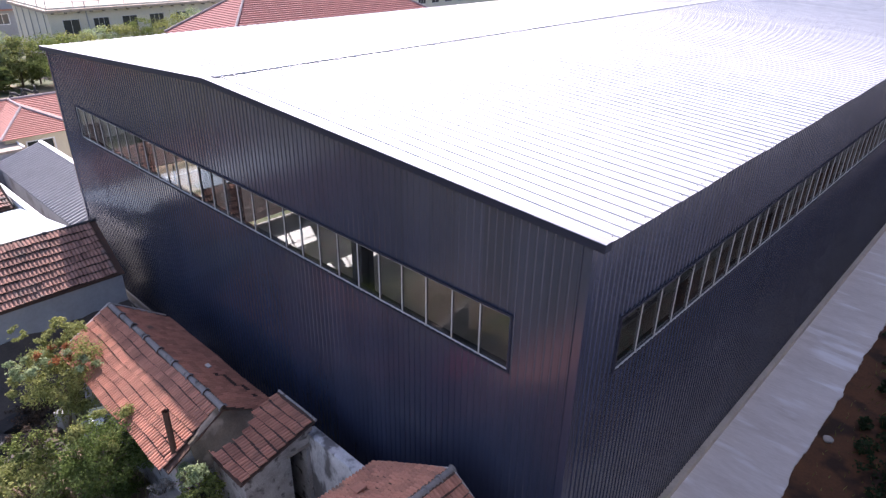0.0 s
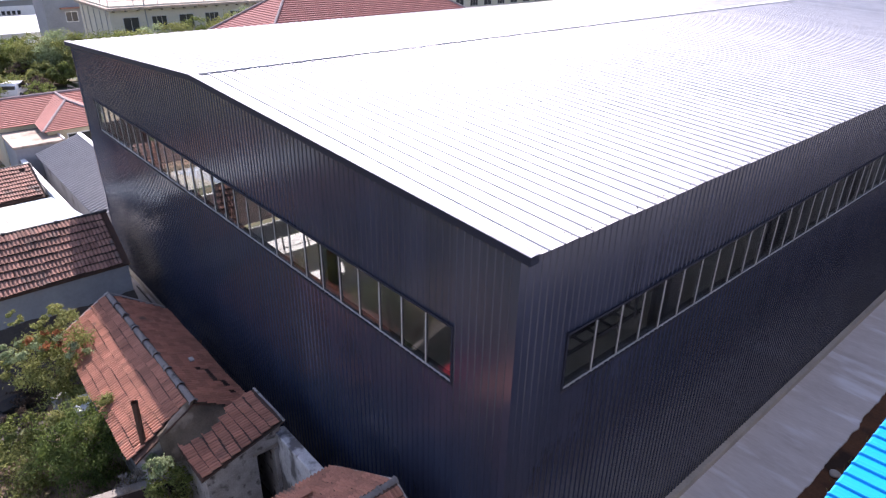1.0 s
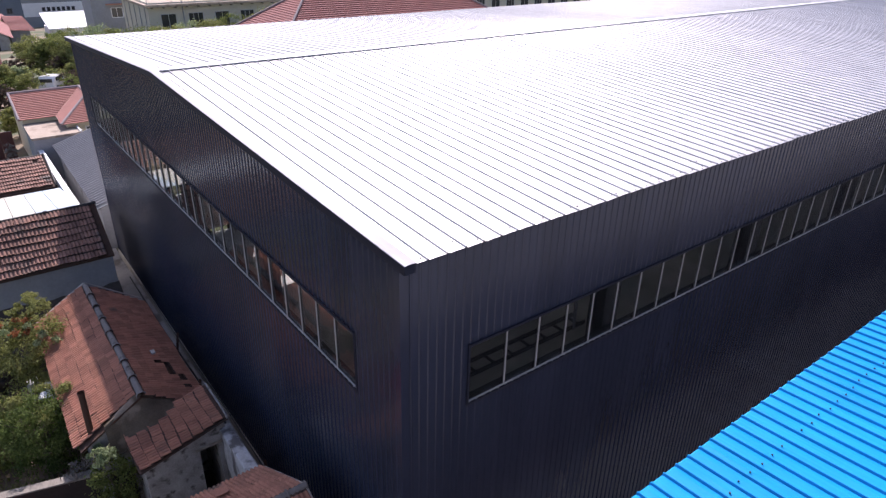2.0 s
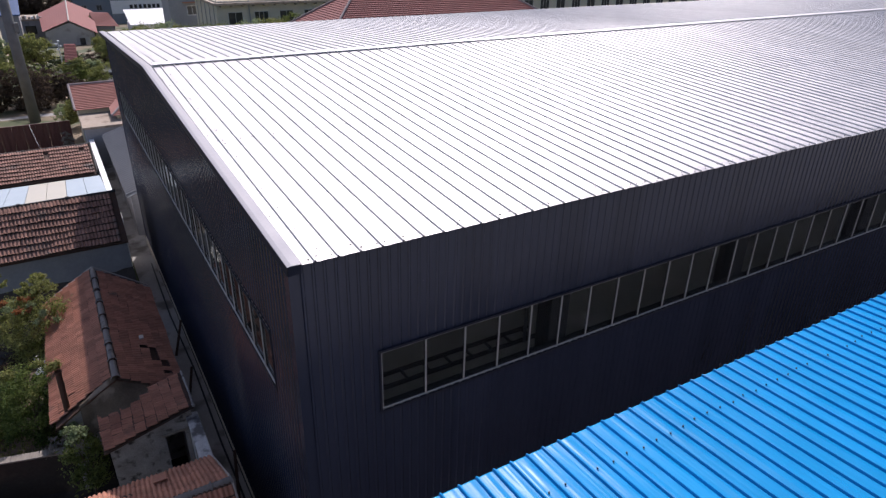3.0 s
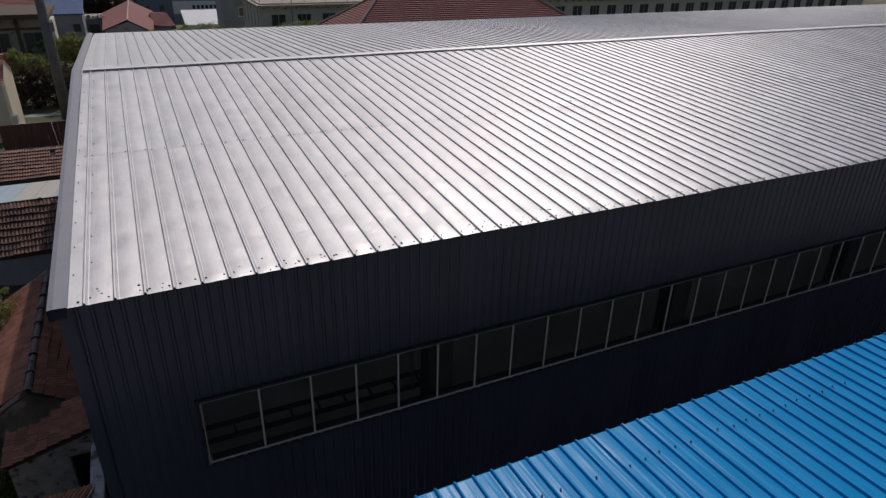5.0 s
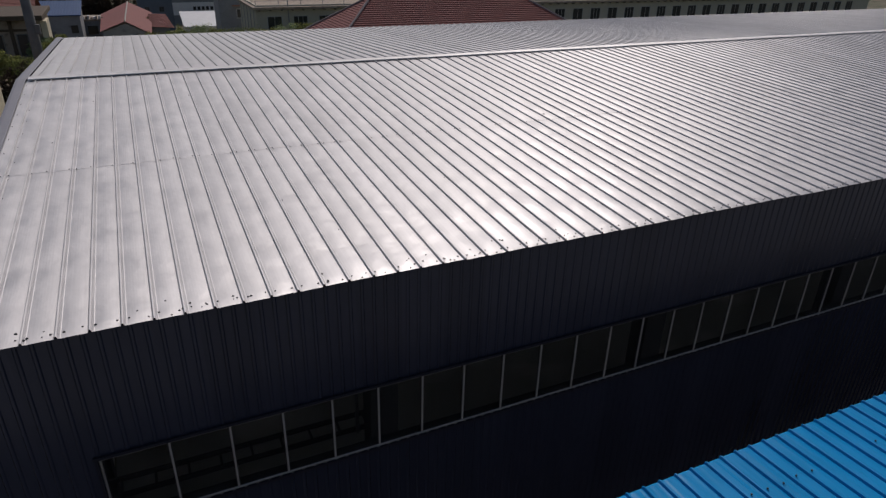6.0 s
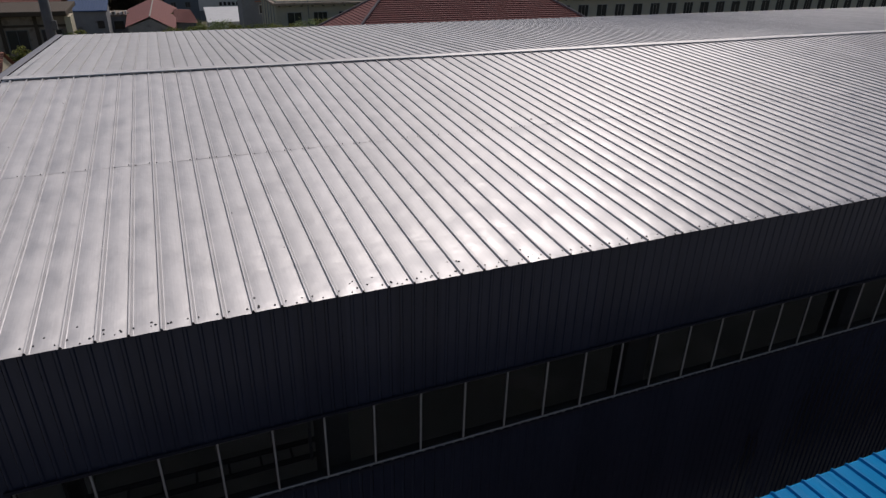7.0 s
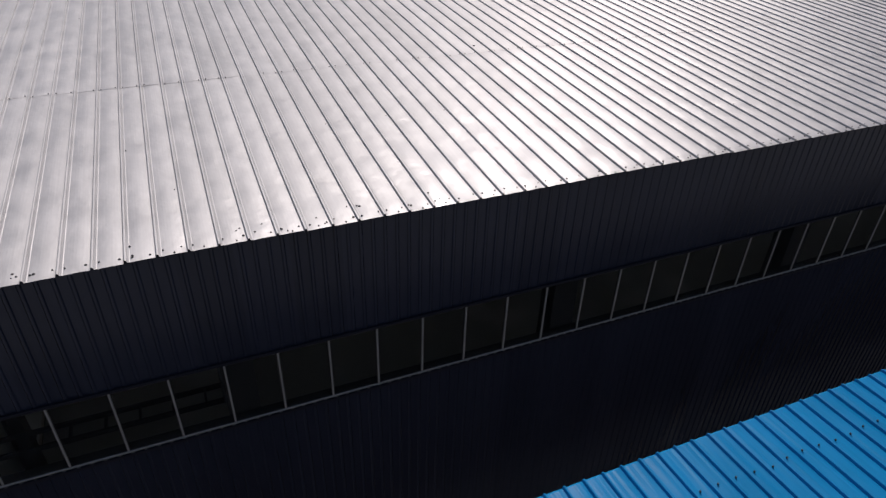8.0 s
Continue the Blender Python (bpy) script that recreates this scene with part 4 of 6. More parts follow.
tiled_slope(rs, (X0, RY3 - 0.03, RZ3), (1, 0, 0), ds, X1 - X0, ds.length + 0.05, 120, RED, step=0.21, course=0.25, seed=12, last=True)
ridge_tiles(h3, (X1 + 0.02, RY3, RZ3 + 0.04), (X0, RY3, RZ3 + 0.04), 0.42, 0.085, M["ridge"])
for y, z in ((NY, NZ), (SY, SZ)):
    part("verge", tube(bmesh.new(), [(X1, RY3, RZ3 + 0.02), (X1, y, z + 0.02)], 0.038, 6), M["mortar"], h3, "white mortar verge")
part("loose_tile", box(bmesh.new(), -2.55, -2.25, 3.7, 3.95, 4.36, 4.42, 0.01), M["tile"], h3, "tile slipped out of place")

# weathered house beyond, with its awning and a second roof behind
h4 = thing("house", (-6, 21.8, 0), "grey rendered house with a weathered brown tile roof", "house", "old houses")
X0, X1 = -14.0, -1.15
wall = bmesh.new()
prism(wall, [(19.95, 0), (23.6, 0), (23.6, 3.4), (21.85, 4.95), (19.95, 3.42)], "x", X0 + 0.1, X1 - 0.05)
part("wall", wall, M["greyrender"], h4, "grey cement rendered wall")
RY4, RZ4 = 21.85, 5.07
rs = part("roof", slope_deck(bmesh.new(), [(X1, RY4, RZ4), (X0, RY4, RZ4), (X0, 19.75, 3.45), (X1, 19.75, 3.45)]), M["rust"], h4, "slope of weathered brown tiles")
rn = part("roof", slope_deck(bmesh.new(), [(X0, RY4, RZ4), (X1, RY4, RZ4), (X1, 23.8, 3.5), (X0, 23.8, 3.5)]), M["rust"], h4, "slope of weathered brown tiles")
ds = Vector((0, 19.75 - RY4, 3.45 - RZ4))
tiled_slope(rs, (X0, RY4, RZ4 + 0.01), (1, 0, 0), ds, X1 - X0, ds.length + 0.1, 300, OLD, seed=14, step=0.28, course=0.32, last=True)
ridge_tiles(h4, (X1 + 0.03, RY4, RZ4 + 0.02), (X0, RY4, RZ4 + 0.02), 1.9, 0.07, M["black"])
aw = thing("awning", (-6, 28.3, 3.0), "sloping awning of pale blue and cream plastic sheets", "awning")
for i in range(13):
    bm = bmesh.new()
    x = -1.27 - i * 0.92
    prism(bm, [(23.0, 4.16 - 0.03), (33.2, 2.17), (33.2, 2.20), (23.0, 4.16)], "x", x - 0.90, x)
    part("sheet", bm, M["creamsheet"] if i in (2, 3, 7, 11) else M["skyblue"], aw)
for x in (-1.6, -5.5, -9.5, -13):
    for y, z in ((24.2, 3.86), (28.5, 3.05), (33.0, 2.18)):
        part("post", box(bmesh.new(), x - 0.05, x + 0.05, y - 0.05, y + 0.05, 0, z), M["steel"], aw)
h5 = thing("house", (-6, 36.8, 0), "low house with a weathered brown tile roof behind the awning", "house", "old houses")
wall = bmesh.new()
prism(wall, [(34.4, 0), (39.4, 0), (39.4, 1.95), (36.95, 3.02), (34.4, 1.9)], "x", X0, X1 - 0.2)
part("wall", wall, M["greyrender"], h5)
HX, HR, HE5 = -1.27, 3.12, 1.95
rs = part("roof", slope_deck(bmesh.new(), [(HX, 36.95, HR), (X0, 36.95, HR), (X0, 34.1, HE5), (HX, 34.1, HE5)]), M["rust"], h5, "slope of weathered brown tiles")
rn = part("roof", slope_deck(bmesh.new(), [(X0, 36.95, HR), (HX, 36.95, HR), (HX, 39.7, HE5), (X0, 39.7, HE5)]), M["rust"], h5)
ds = Vector((0, 34.1 - 36.95, HE5 - HR))
tiled_slope(rs, (X0, 36.95, HR + 0.01), (1, 0, 0), ds, HX - X0, ds.length + 0.05, 300, OLD, seed=15, step=0.28, course=0.32, last=True, gaps={(36, 1), (36, 2), (43, 1)})
ridge_tiles(h5, (HX + 0.03, 36.95, HR + 0.02), (X0, 36.95, HR + 0.02), 1.9, 0.07, M["black"])
for y in (34.1, 39.7):
    part("verge", tube(bmesh.new(), [(HX, 36.95, HR + 0.03), (HX, y, HE5 + 0.03)], 0.05, 6), M["black"], h5, "dark mortar verge")
bm = bmesh.new()
prism(bm, [(24.2, 0), (43.2, 0), (43.2, 2.06), (24.2, 2.56)], "x", -1.35, -1.11)
prism(bm, [(24.2, 2.56), (43.2, 2.06), (43.2, 2.12), (24.2, 2.62)], "x", -1.38, -1.08)
solid("lane_wall", bm, M["white"], "white painted wall along the lane", "wall", "structure")

# grey ribbed shed at the back of the warehouse
shed = thing("metal_shed", (2.5, 34.3, 0), "shed with a grey ribbed metal roof", "shed")
wall = bmesh.new()
prism(wall, [(-0.1, 0), (2.62, 0), (2.62, 3.3), (2.5, 3.3), (-0.1, 2.42)], "y", 28.0, 40.8)
part("wall", wall, M["greyrender"], shed)
dk = part("roof", slope_deck(bmesh.new(), [(2.5, 27.8, 3.36), (2.5, 41.0, 3.36), (-0.32, 41.0, 2.45), (-0.32, 27.8, 2.45)], 0.03), M["steel"], shed)
L5 = math.hypot(2.82, 0.91)
prof = [(0, 0)] + [q for k in range(3) for q in ((k / 3 + 0.08, 0.0), (k / 3 + 0.11, 0.085), (k / 3 + 0.20, 0.085), (k / 3 + 0.23, 0.0))] + [(1.0, 0)]
vv = [(x, y, z) for y in (0.0, L5) for x, z in prof]
ff = [(i, i + 1, len(prof) + i + 1, len(prof) + i) for i in range(len(prof) - 1)]
sm = pydata("roof_sheet", vv, ff, M["greysheet"])
for i in range(13):
    put_piece("roof_sheet", sm, dk, frame_of((2.5, 28.0 + i, 3.37), (0, 1, 0), (-2.82, 0, -0.91)))
part("ridge_cap", prism(bmesh.new(), [(2.33, 3.39), (2.5, 3.45), (2.68, 3.30), (2.68, 3.33), (2.5, 3.48), (2.33, 3.42)], "y", 27.8, 41.0), M["white"], shed, "white folded ridge flashing")


def window_set(parent, x0, x1, y, z0, z1, frame_mat=None, bars=2):
    """A window in a wall that faces -y: frame, panes set back, sill."""
    fm = frame_mat or M["white"]
    w = part("window", boxes((x0 - 0.08, x1 + 0.08, y - 0.03, y + 0.1, z0 - 0.1, z0), (x0 - 0.08, x1 + 0.08, y - 0.03, y + 0.1, z1, z1 + 0.08),
                             (x0 - 0.08, x0, y - 0.03, y + 0.1, z0, z1), (x1, x1 + 0.08, y - 0.03, y + 0.1, z0, z1)), fm, parent)
    s = (x1 - x0) / bars
    for k in range(bars):
        part("pane", boxes((x0 + k * s, x0 + (k + 1) * s - 0.06, y - 0.008, y + 0.02, z0, z1)), M["darkglass"], w).parent = w
        if k:
            part("bar", boxes((x0 + k * s - 0.06, x0 + k * s, y - 0.02, y + 0.03, z0, z1)), fm, w).parent = w
    return w


# red hipped house and its flat tan annexe
rh = thing("house", (1, 46.5, fall(46)), "cream house with a bright red hipped tile roof", "house", "far houses")
part("wall", boxes((-1.25, 6.8, 45.3, 51.9, -0.4, 3.33), (1.1, 5.3, 42.75, 45.3, -0.4, 3.31)), M["cream"], rh)


def plain_slope(parent, poly, mat, course=0.33, name="roof"):
    """A tiled slope seen from afar: steps of tile courses on a flat polygon (top edge first, bottom edge after)."""
    a, b, c, d = [Vector(p) for p in poly]      # a-b along the top, c-d along the bottom (c under b)
    n = max(2, int(((d - a).length + (c - b).length) / 2 / course))
    nrm = (b - a).cross(d - a) if (b - a).length > 0.01 else (c - a).cross(d - a)
    nrm = nrm.normalized()
    if nrm.z < 0:
        nrm = -nrm
    v2, f2 = [], []
    for i in range(n + 1):
        for lift in ((0.06, 0.0) if i else (0.0,)):
            v2 += [a + (d - a) * (i / n) + nrm * lift, b + (c - b) * (i / n) + nrm * lift]
    f2 = [(k, k + 1, k + 3, k + 2) for k in range(0, len(v2) - 2, 2)]
    ob = part(name, pydata(name, v2, f2, mat), mat, parent, "courses of red tiles")
    return ob


E_, R_ = 3.36, 4.50
RX, RY5, TY, EY, FY, W0, W1 = 3.2, 48.6, 45.7, 44.85, 42.1, 0.72, 5.7
for poly in ([(-1.48, RY5, R_), (RX, RY5, R_), (W0 + 0.1, EY, E_), (-1.48, EY, E_)],
             [(6.6, RY5, R_), (-1.48, RY5, R_), (-1.48, 52.3, E_), (7.2, 52.3, E_)],
             [(RX, RY5, R_), (RX, TY, R_), (W0, FY, E_), (W0 + 0.1, EY, E_)],
             [(RX, TY, R_), (RX + 0.01, TY, R_), (W1, FY, E_), (W0, FY, E_)],
             [(RX, TY, R_), (RX, RY5, R_), (W1, EY, E_), (W1, FY, E_)],
             [(RX, RY5, R_), (6.6, RY5, R_), (7.2, EY, E_), (W1, EY, E_)]):
    plain_slope(rh, poly, M["midtile"], 0.26)
for a, b in (((-1.48, RY5), (6.6, RY5)), ((RX, RY5), (RX, TY))):
    part("ridge", tube(bmesh.new(), [(*a, R_ + 0.05), (*b, R_ + 0.05)], 0.10, 7), M["ridgemauve"], rh, "grey mauve ridge tiles")
for a, b in (((RX, TY), (W0, FY)), ((RX, TY), (W1, FY)), ((-1.48, RY5), (-1.48, EY))):
    part("ridge", tube(bmesh.new(), [(*a, R_ + 0.05), (*b, E_ + 0.05)], 0.09, 7), M["ridgemauve"], rh, "grey mauve hip tiles")
window_set(rh, 2.3, 3.9, 42.75, 2.0, 2.85)
an = thing("annexe", (0, 43, 0), "flat annexe with a tan concrete roof slab", "house", "far houses")
part("wall", boxes((-1.25, 1.05, 41.2, 45.2, -0.3, 2.88), (1.05, 1.6, 41.2, 42.7, -0.3, 2.88)), M["greyrender"], an)
part("roof", boxes((-1.35, 1.05, 41.05, 45.25, 2.88, 3.03), (1.05, 1.7, 41.05, 42.7, 2.88, 3.03)), M["tan"], an, "tan roof slab")
part("edge_board", box(bmesh.new(), 1.58, 1.70, 41.1, 42.65, 3.034, 3.13, 0.01), M["white"], an, "white edge board")

fence = thing("fence", (-5, 47.6, fall(47)), "brown sheet metal fence round a yard", "fence")
for i in range(8):
    x = -8.2 + i * 0.78
    bm = bmesh.new()
    prism(bm, [(x, 47.5), (x + 0.1, 47.5), (x + 0.14, 47.46), (x + 0.36, 47.46), (x + 0.4, 47.5), (x + 0.5, 47.5), (x + 0.54, 47.46), (x + 0.74, 47.46), (x + 0.77, 47.5), (x + 0.77, 47.53), (x, 47.53)], "z", fall(47) - 0.1, 2.0)
    part("panel", bm, M["brownfence"], fence)
part("rail", box(bmesh.new(), -8.2, -1.95, 47.44, 47.56, 2.0, 2.07, 0.01), M["brownfence"], fence)


# ---- plants ----
def leaves(centre, radii, count, size, seed, clumps=26, flat=0.5, lump=0.42):
    rng = random.Random(seed)
    cs = []
    for _ in range(clumps):
        while True:
            p = Vector((rng.uniform(-1, 1), rng.uniform(-1, 1), rng.uniform(-1, 1)))
            if 0.35 < p.length < 1.0:
                break
        a, reach = rng.uniform(0, 6.28), rng.uniform(0.5, 1.3)
        spray = Vector((math.cos(a) * reach, math.sin(a) * reach, rng.uniform(-0.4, 0.5)))      # each clump is drawn out along a twig
        cs.append((Vector((p.x * radii[0], p.y * radii[1], p.z * radii[2])), rng.uniform(0.5, 1.1), spray))
    v, f = [], []
    r = sum(radii) / 3
    for i in range(count):
        c, w, spray = cs[rng.randrange(clumps)]
        d = Vector((rng.gauss(0, 0.45), rng.gauss(0, 0.45), rng.gauss(0, 0.30))) + spray * rng.uniform(-0.9, 0.9)
        d *= lump * r * w
        p = Vector(centre) + c + d
        n = (d.normalized() * 0.7 + Vector((rng.uniform(-1, 1), rng.uniform(-1, 1), rng.uniform(0.0, 1.3)))).normalized()
        t = n.orthogonal().normalized()
        t.rotate(Matrix.Rotation(rng.uniform(0, 6.28), 3, n))
        b = n.cross(t)
        s = size * rng.uniform(0.6, 1.3)
        k = len(v)
        v += [p - t * s, p + b * s * flat + n * s * 0.12, p + t * s, p - b * s * flat + n * s * 0.12]
        f.append((k, k + 1, k + 2, k + 3))
    return v, f


def plant(name, foot, centre, radii, count, size, mat, label, category, seed, accents=(), trunk=0.06, limbs=6, group="", clumps=26, lump=0.42):
    t = thing(name, foot, label, category, group)
    rng = random.Random(seed + 100)
    bm = bmesh.new()
    f0, c0 = Vector(foot), Vector(centre)
    mid = f0.lerp(c0, 0.6) + Vector((rng.uniform(-0.1, 0.1), rng.uniform(-0.1, 0.1), 0)) * radii[0]
    tube(bm, [f0 - Vector((0, 0, 0.1)), f0.lerp(mid, 0.5), mid, c0], [trunk, trunk * 0.85, trunk * 0.7, trunk * 0.4], 7)
    for i in range(limbs):
        a = rng.uniform(0, 6.28)
        e = c0 + Vector((math.cos(a) * radii[0] * 0.75, math.sin(a) * radii[1] * 0.75, rng.uniform(-0.3, 0.7) * radii[2]))
        s = f0.lerp(c0, rng.uniform(0.5, 0.95))
        tube(bm, [s, s.lerp(e, 0.5) + Vector((0, 0, 0.08 * radii[2])), e], [trunk * 0.45, trunk * 0.3, trunk * 0.12], 5)
    part("trunk", bm, M["bark"], t, smooth=True)
    v, f = leaves(centre, radii, count, size, seed, clumps, lump=lump)
    part("crown", pydata("crown", v, f, mat), mat, t)
    for i, (c, r, n, m) in enumerate(accents):
        v, f = leaves(c, r, n, size, seed + 7 + i, 8, lump=lump)
        part("crown", pydata("crown", v, f, m), m, t)
    return t


plant("tree", (-5.3, 16.0, 0), (-4.98, 15.45, 2.65), (1.30, 1.40, 1.35), 8200, 0.050, M["leafy"], "small yard tree with green, pale and reddish leaves", "tree", 1, clumps=70, lump=0.27,
      accents=[((-5.75, 15.2, 3.75), (0.75, 0.75, 0.35), 1500, M["leafp"]), ((-5.15, 15.1, 3.95), (0.55, 0.5, 0.30), 420, M["leafr"]), ((-4.45, 15.8, 4.35), (0.7, 0.65, 0.40), 1200, M["leafy"]),
               ((-4.5, 16.5, 3.8), (0.75, 0.75, 0.45), 1500, M["leafy"]), ((-6.2, 15.6, 3.0), (0.6, 0.7, 0.5), 1200, M["leafy"]), ((-5.6, 16.6, 4.2), (0.5, 0.4, 0.15), 350, M["leafy"]), ((-4.75, 15.0, 3.4), (0.7, 0.6, 0.5), 900, M["leafp"])])
# yellow-green leaves over the top colour in the bush's sunlit crown
plant("bush", (-5.45, 11.8, 0), (-5.36, 11.95, 1.75), (1.22, 1.15, 1.4), 17000, 0.042, M["bushleaf"], "dense round green bush in the yard", "bush", 2,
      accents=[((-5.05, 12.2, 2.75), (0.95, 0.9, 0.55), 4200, M["leafy"])], clumps=150, lump=0.25)
# pale leaves colour in the light on the shrub's top
plant("shrub", (-4.15, 8.7, 0), (-4.1, 8.7, 1.55), (0.55, 0.42, 1.2), 3200, 0.05, M["leaf"], "leafy green shrub beside the lean-to, coloured paler on its lit top", "bush", 3, trunk=0.035, clumps=60, lump=0.3,
      accents=[((-4.15, 8.85, 2.75), (0.48, 0.40, 0.40), 2000, M["leafp"])])
plant("shrub", (-7.4, 13.4, 0), (-7.3, 13.5, 0.8), (1.6, 1.5, 0.75), 4200, 0.055, M["leafy"], "straggling yellow green weeds in the yard", "bush", 4, trunk=0.03, clumps=90, lump=0.26,
      accents=[((-7.0, 14.2, 1.1), (0.8, 0.7, 0.4), 500, M["leaf"]), ((-6.6, 12.9, 0.9), (0.7, 0.6, 0.5), 700, M["leaf"])])
plant("shrub", (-6.9, 15.3, 0), (-6.8, 15.4, 0.6), (1.1, 0.9, 0.6), 2600, 0.05, M["leaf"], "dark weeds over the rubble", "bush", 7, trunk=0.03, clumps=60, lump=0.28,
      accents=[((-6.3, 16.1, 0.6), (0.7, 0.6, 0.4), 700, M["thicket"])])
plant("shrub", (-5.7, 17.6, 0), (-5.7, 17.6, 0.5), (0.9, 0.6, 0.5), 1500, 0.05, M["thicket"], "dry brown weeds against the bank", "bush", 8, trunk=0.03, clumps=40, lump=0.3)
plant("shrub", (-6.6, 10.7, 0), (-6.5, 10.9, 0.4), (0.9, 0.6, 0.4), 900, 0.05, M["leafy"], "low dry weeds beside the wall", "bush", 5, trunk=0.02, clumps=40, lump=0.3)
plant("shrub", (-4.7, 9.9, 0), (-4.8, 9.75, 1.6), (0.5, 0.35, 0.38), 900, 0.035, M["wood"], "dry brown twigs over the low wall", "bush", 6, trunk=0.02, clumps=24, lump=0.34)

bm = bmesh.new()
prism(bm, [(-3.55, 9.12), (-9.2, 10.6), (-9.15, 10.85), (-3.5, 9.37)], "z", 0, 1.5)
solid("low_wall", bm, M["darkearth"], "low brown wall across the yard, darkened for its shade", "wall", "structure")
bm = bmesh.new()
prism(bm, [(-3.53, 9.10), (-9.22, 10.59), (-9.18, 10.86), (-3.48, 9.38)], "z", 1.5, 1.545)
solid("wall_coping", bm, M["wood"], "pale worn coping on the low wall", "coping", "structure")
# this patch carries the shade between the houses in its colour
tagged(new("ground_damp", mesh_of(boxes((-9.5, -1.3, 4.7, 10.4, -0.3, 0.018)), M["darkearth"], "ground_damp")), "earth between the houses, coloured dark for the shade", "ground", kind="structure")
tagged(new("ground_yard", mesh_of(boxes((-13, -4.6, 10.42, 15.2, -0.3, 0.016)), M["yardsoil"], "ground_yard")), "sunlit brown yard soil", "ground", kind="structure")

# dark earth heaped against the grey house
v, f = [], []
nx, ny = 34, 8
for j in range(ny + 1):
    for i in range(nx + 1):
        x, t = -13.6 + 12.3 * i / nx, j / ny
        v.append((x, 19.96 - 2.3 * t + 0.25 * noise.noise((x * 0.6, t * 2, 1)), max(-0.05, (2.15 + 0.25 * noise.noise((x * 0.45, 0, 7))) * (1 - t) ** 1.3 + 0.12 * noise.noise((x * 1.7, t * 4, 2)) * (1 - t) - 0.03)))
f = [(j * (nx + 1) + i, (j + 1) * (nx + 1) + i, (j + 1) * (nx + 1) + i + 1, j * (nx + 1) + i + 1) for j in range(ny) for i in range(nx)]
tagged(new("ground_bank", pydata("ground_bank", v, f, M["bank"], True)), "dark earth banked against the grey house", "ground", kind="structure")

weeds = ((12.4, -4.6, 0.8), (13.3, -4.1, 0.65), (13.9, -4.8, 0.8), (15.2, -4.4, 0.5), (14.6, -3.75, 0.35), (11.2, -4.9, 0.5), (17.5, -3.9, 0.5), (19.5, -3.6, 0.5), (21.8, -3.2, 0.5), (24.0, -3.6, 0.6), (29.0, -3.5, 0.6))
for i, (x, y, r) in enumerate(weeds):
    plant("weeds", (x, y, 0.01), (x, y, 0.22), (r, r * 0.7, 0.2), 420, 0.06, M["leafk"], "deep green weeds growing in the mud", "weeds", 400 + i, group="weeds in the mud", trunk=0.015, limbs=4, clumps=26, lump=0.3)
bm = bmesh.new()
bmesh.ops.create_icosphere(bm, subdivisions=2, radius=0.17)
for q in bm.verts:
    q.co = Vector((q.co.x * 1.2, q.co.y, q.co.z * 0.6)) * (1 + 0.3 * noise.noise(q.co * 7))
    q.co += Vector((12.96, -3.0, 0.07))
solid("stone", bm, M["mortar"], "pale lump of stone on the mud", "stone")

# things lying in the yard
rng = random.Random(31)
for i, (x, y, z, l, w, h, a, m, nm, lb) in enumerate((
        (-5.25, 16.6, 0, 0.5, 0.35, 0.75, 20, "palerender", "box", "white box among the rubble"),
        (-4.95, 15.0, 0, 0.4, 0.3, 1.0, -15, "palerender", "box", "white box leaning beside the house"),
        (-4.92, 13.85, 1.9, 0.9, 0.45, 0.04, 70, "white", "board", "pale board under the eaves"),
        (-5.9, 17.3, 0, 1.6, 0.22, 0.05, 35, "bark", "plank", "dark old plank on the rubble"),
        (-6.3, 16.9, 0.05, 1.3, 0.18, 0.05, -20, "bark", "plank", "dark old plank on the rubble"),
        (-5.7, 16.5, 0.1, 1.2, 0.2, 0.05, 75, "bark", "plank", "dark old plank on the rubble"),
        (-6.6, 17.8, 0, 0.9, 0.7, 0.35, 12, "black", "crate", "dark crate in the yard"),
        (-7.2, 17.0, 0, 0.6, 0.5, 0.4, 40, "black", "crate", "dark crate in the yard"))):
    bm = box(bmesh.new(), -l / 2, l / 2, -w / 2, w / 2, 0, h, 0.012)
    ob = solid(nm, bm, M[m], lb, nm, group="yard clutter")
    ob.matrix_basis = pose(x, y, z, 0, 0, a)
v, f = [], []
for i in range(420):
    x, y, s = rng.uniform(-8.5, -4.9), rng.uniform(15.3, 19.3), rng.uniform(0.04, 0.16)
    k = len(v)
    a = rng.uniform(0, 6.28)
    for zz, q in ((0.0, 1.0), (s * rng.uniform(0.5, 1.0), 0.7)):
        v += [(x + s * q * math.cos(a + j * 1.57) * rng.uniform(0.7, 1.2), y + s * q * math.sin(a + j * 1.57) * rng.uniform(0.7, 1.2), zz) for j in range(4)]
    f += [(k + j, k + (j + 1) % 4, k + 4 + (j + 1) % 4, k + 4 + j) for j in range(4)] + [(k + 4, k + 5, k + 6, k + 7)]
tagged(new("rubble", pydata("rubble", v, f, M["darkrubble"])), "dark broken rubble on the yard ground", "rubble", kind="stuff")
v, f = [], []
for i in range(5200):
    x, y = rng.uniform(-12, -4.2), rng.uniform(9.8, 15.2)
    if rng.random() < 0.12:
        x, y = rng.uniform(5, 40), rng.uniform(-5.2, -3.0)
    h, a = rng.uniform(0.08, 0.28), rng.uniform(0, 6.28)
    k = len(v)
    dx, dy = 0.02 * math.cos(a), 0.02 * math.sin(a)
    v += [(x - dx, y - dy, 0.0), (x + dx, y + dy, 0.0), (x + rng.uniform(-0.1, 0.1), y + rng.uniform(-0.1, 0.1), h)]
    f.append((k, k + 1, k + 2))
tagged(new("grass", pydata("grass", v, f, M["leafy"])), "dry yellow green grass tufts", "grass", kind="stuff")

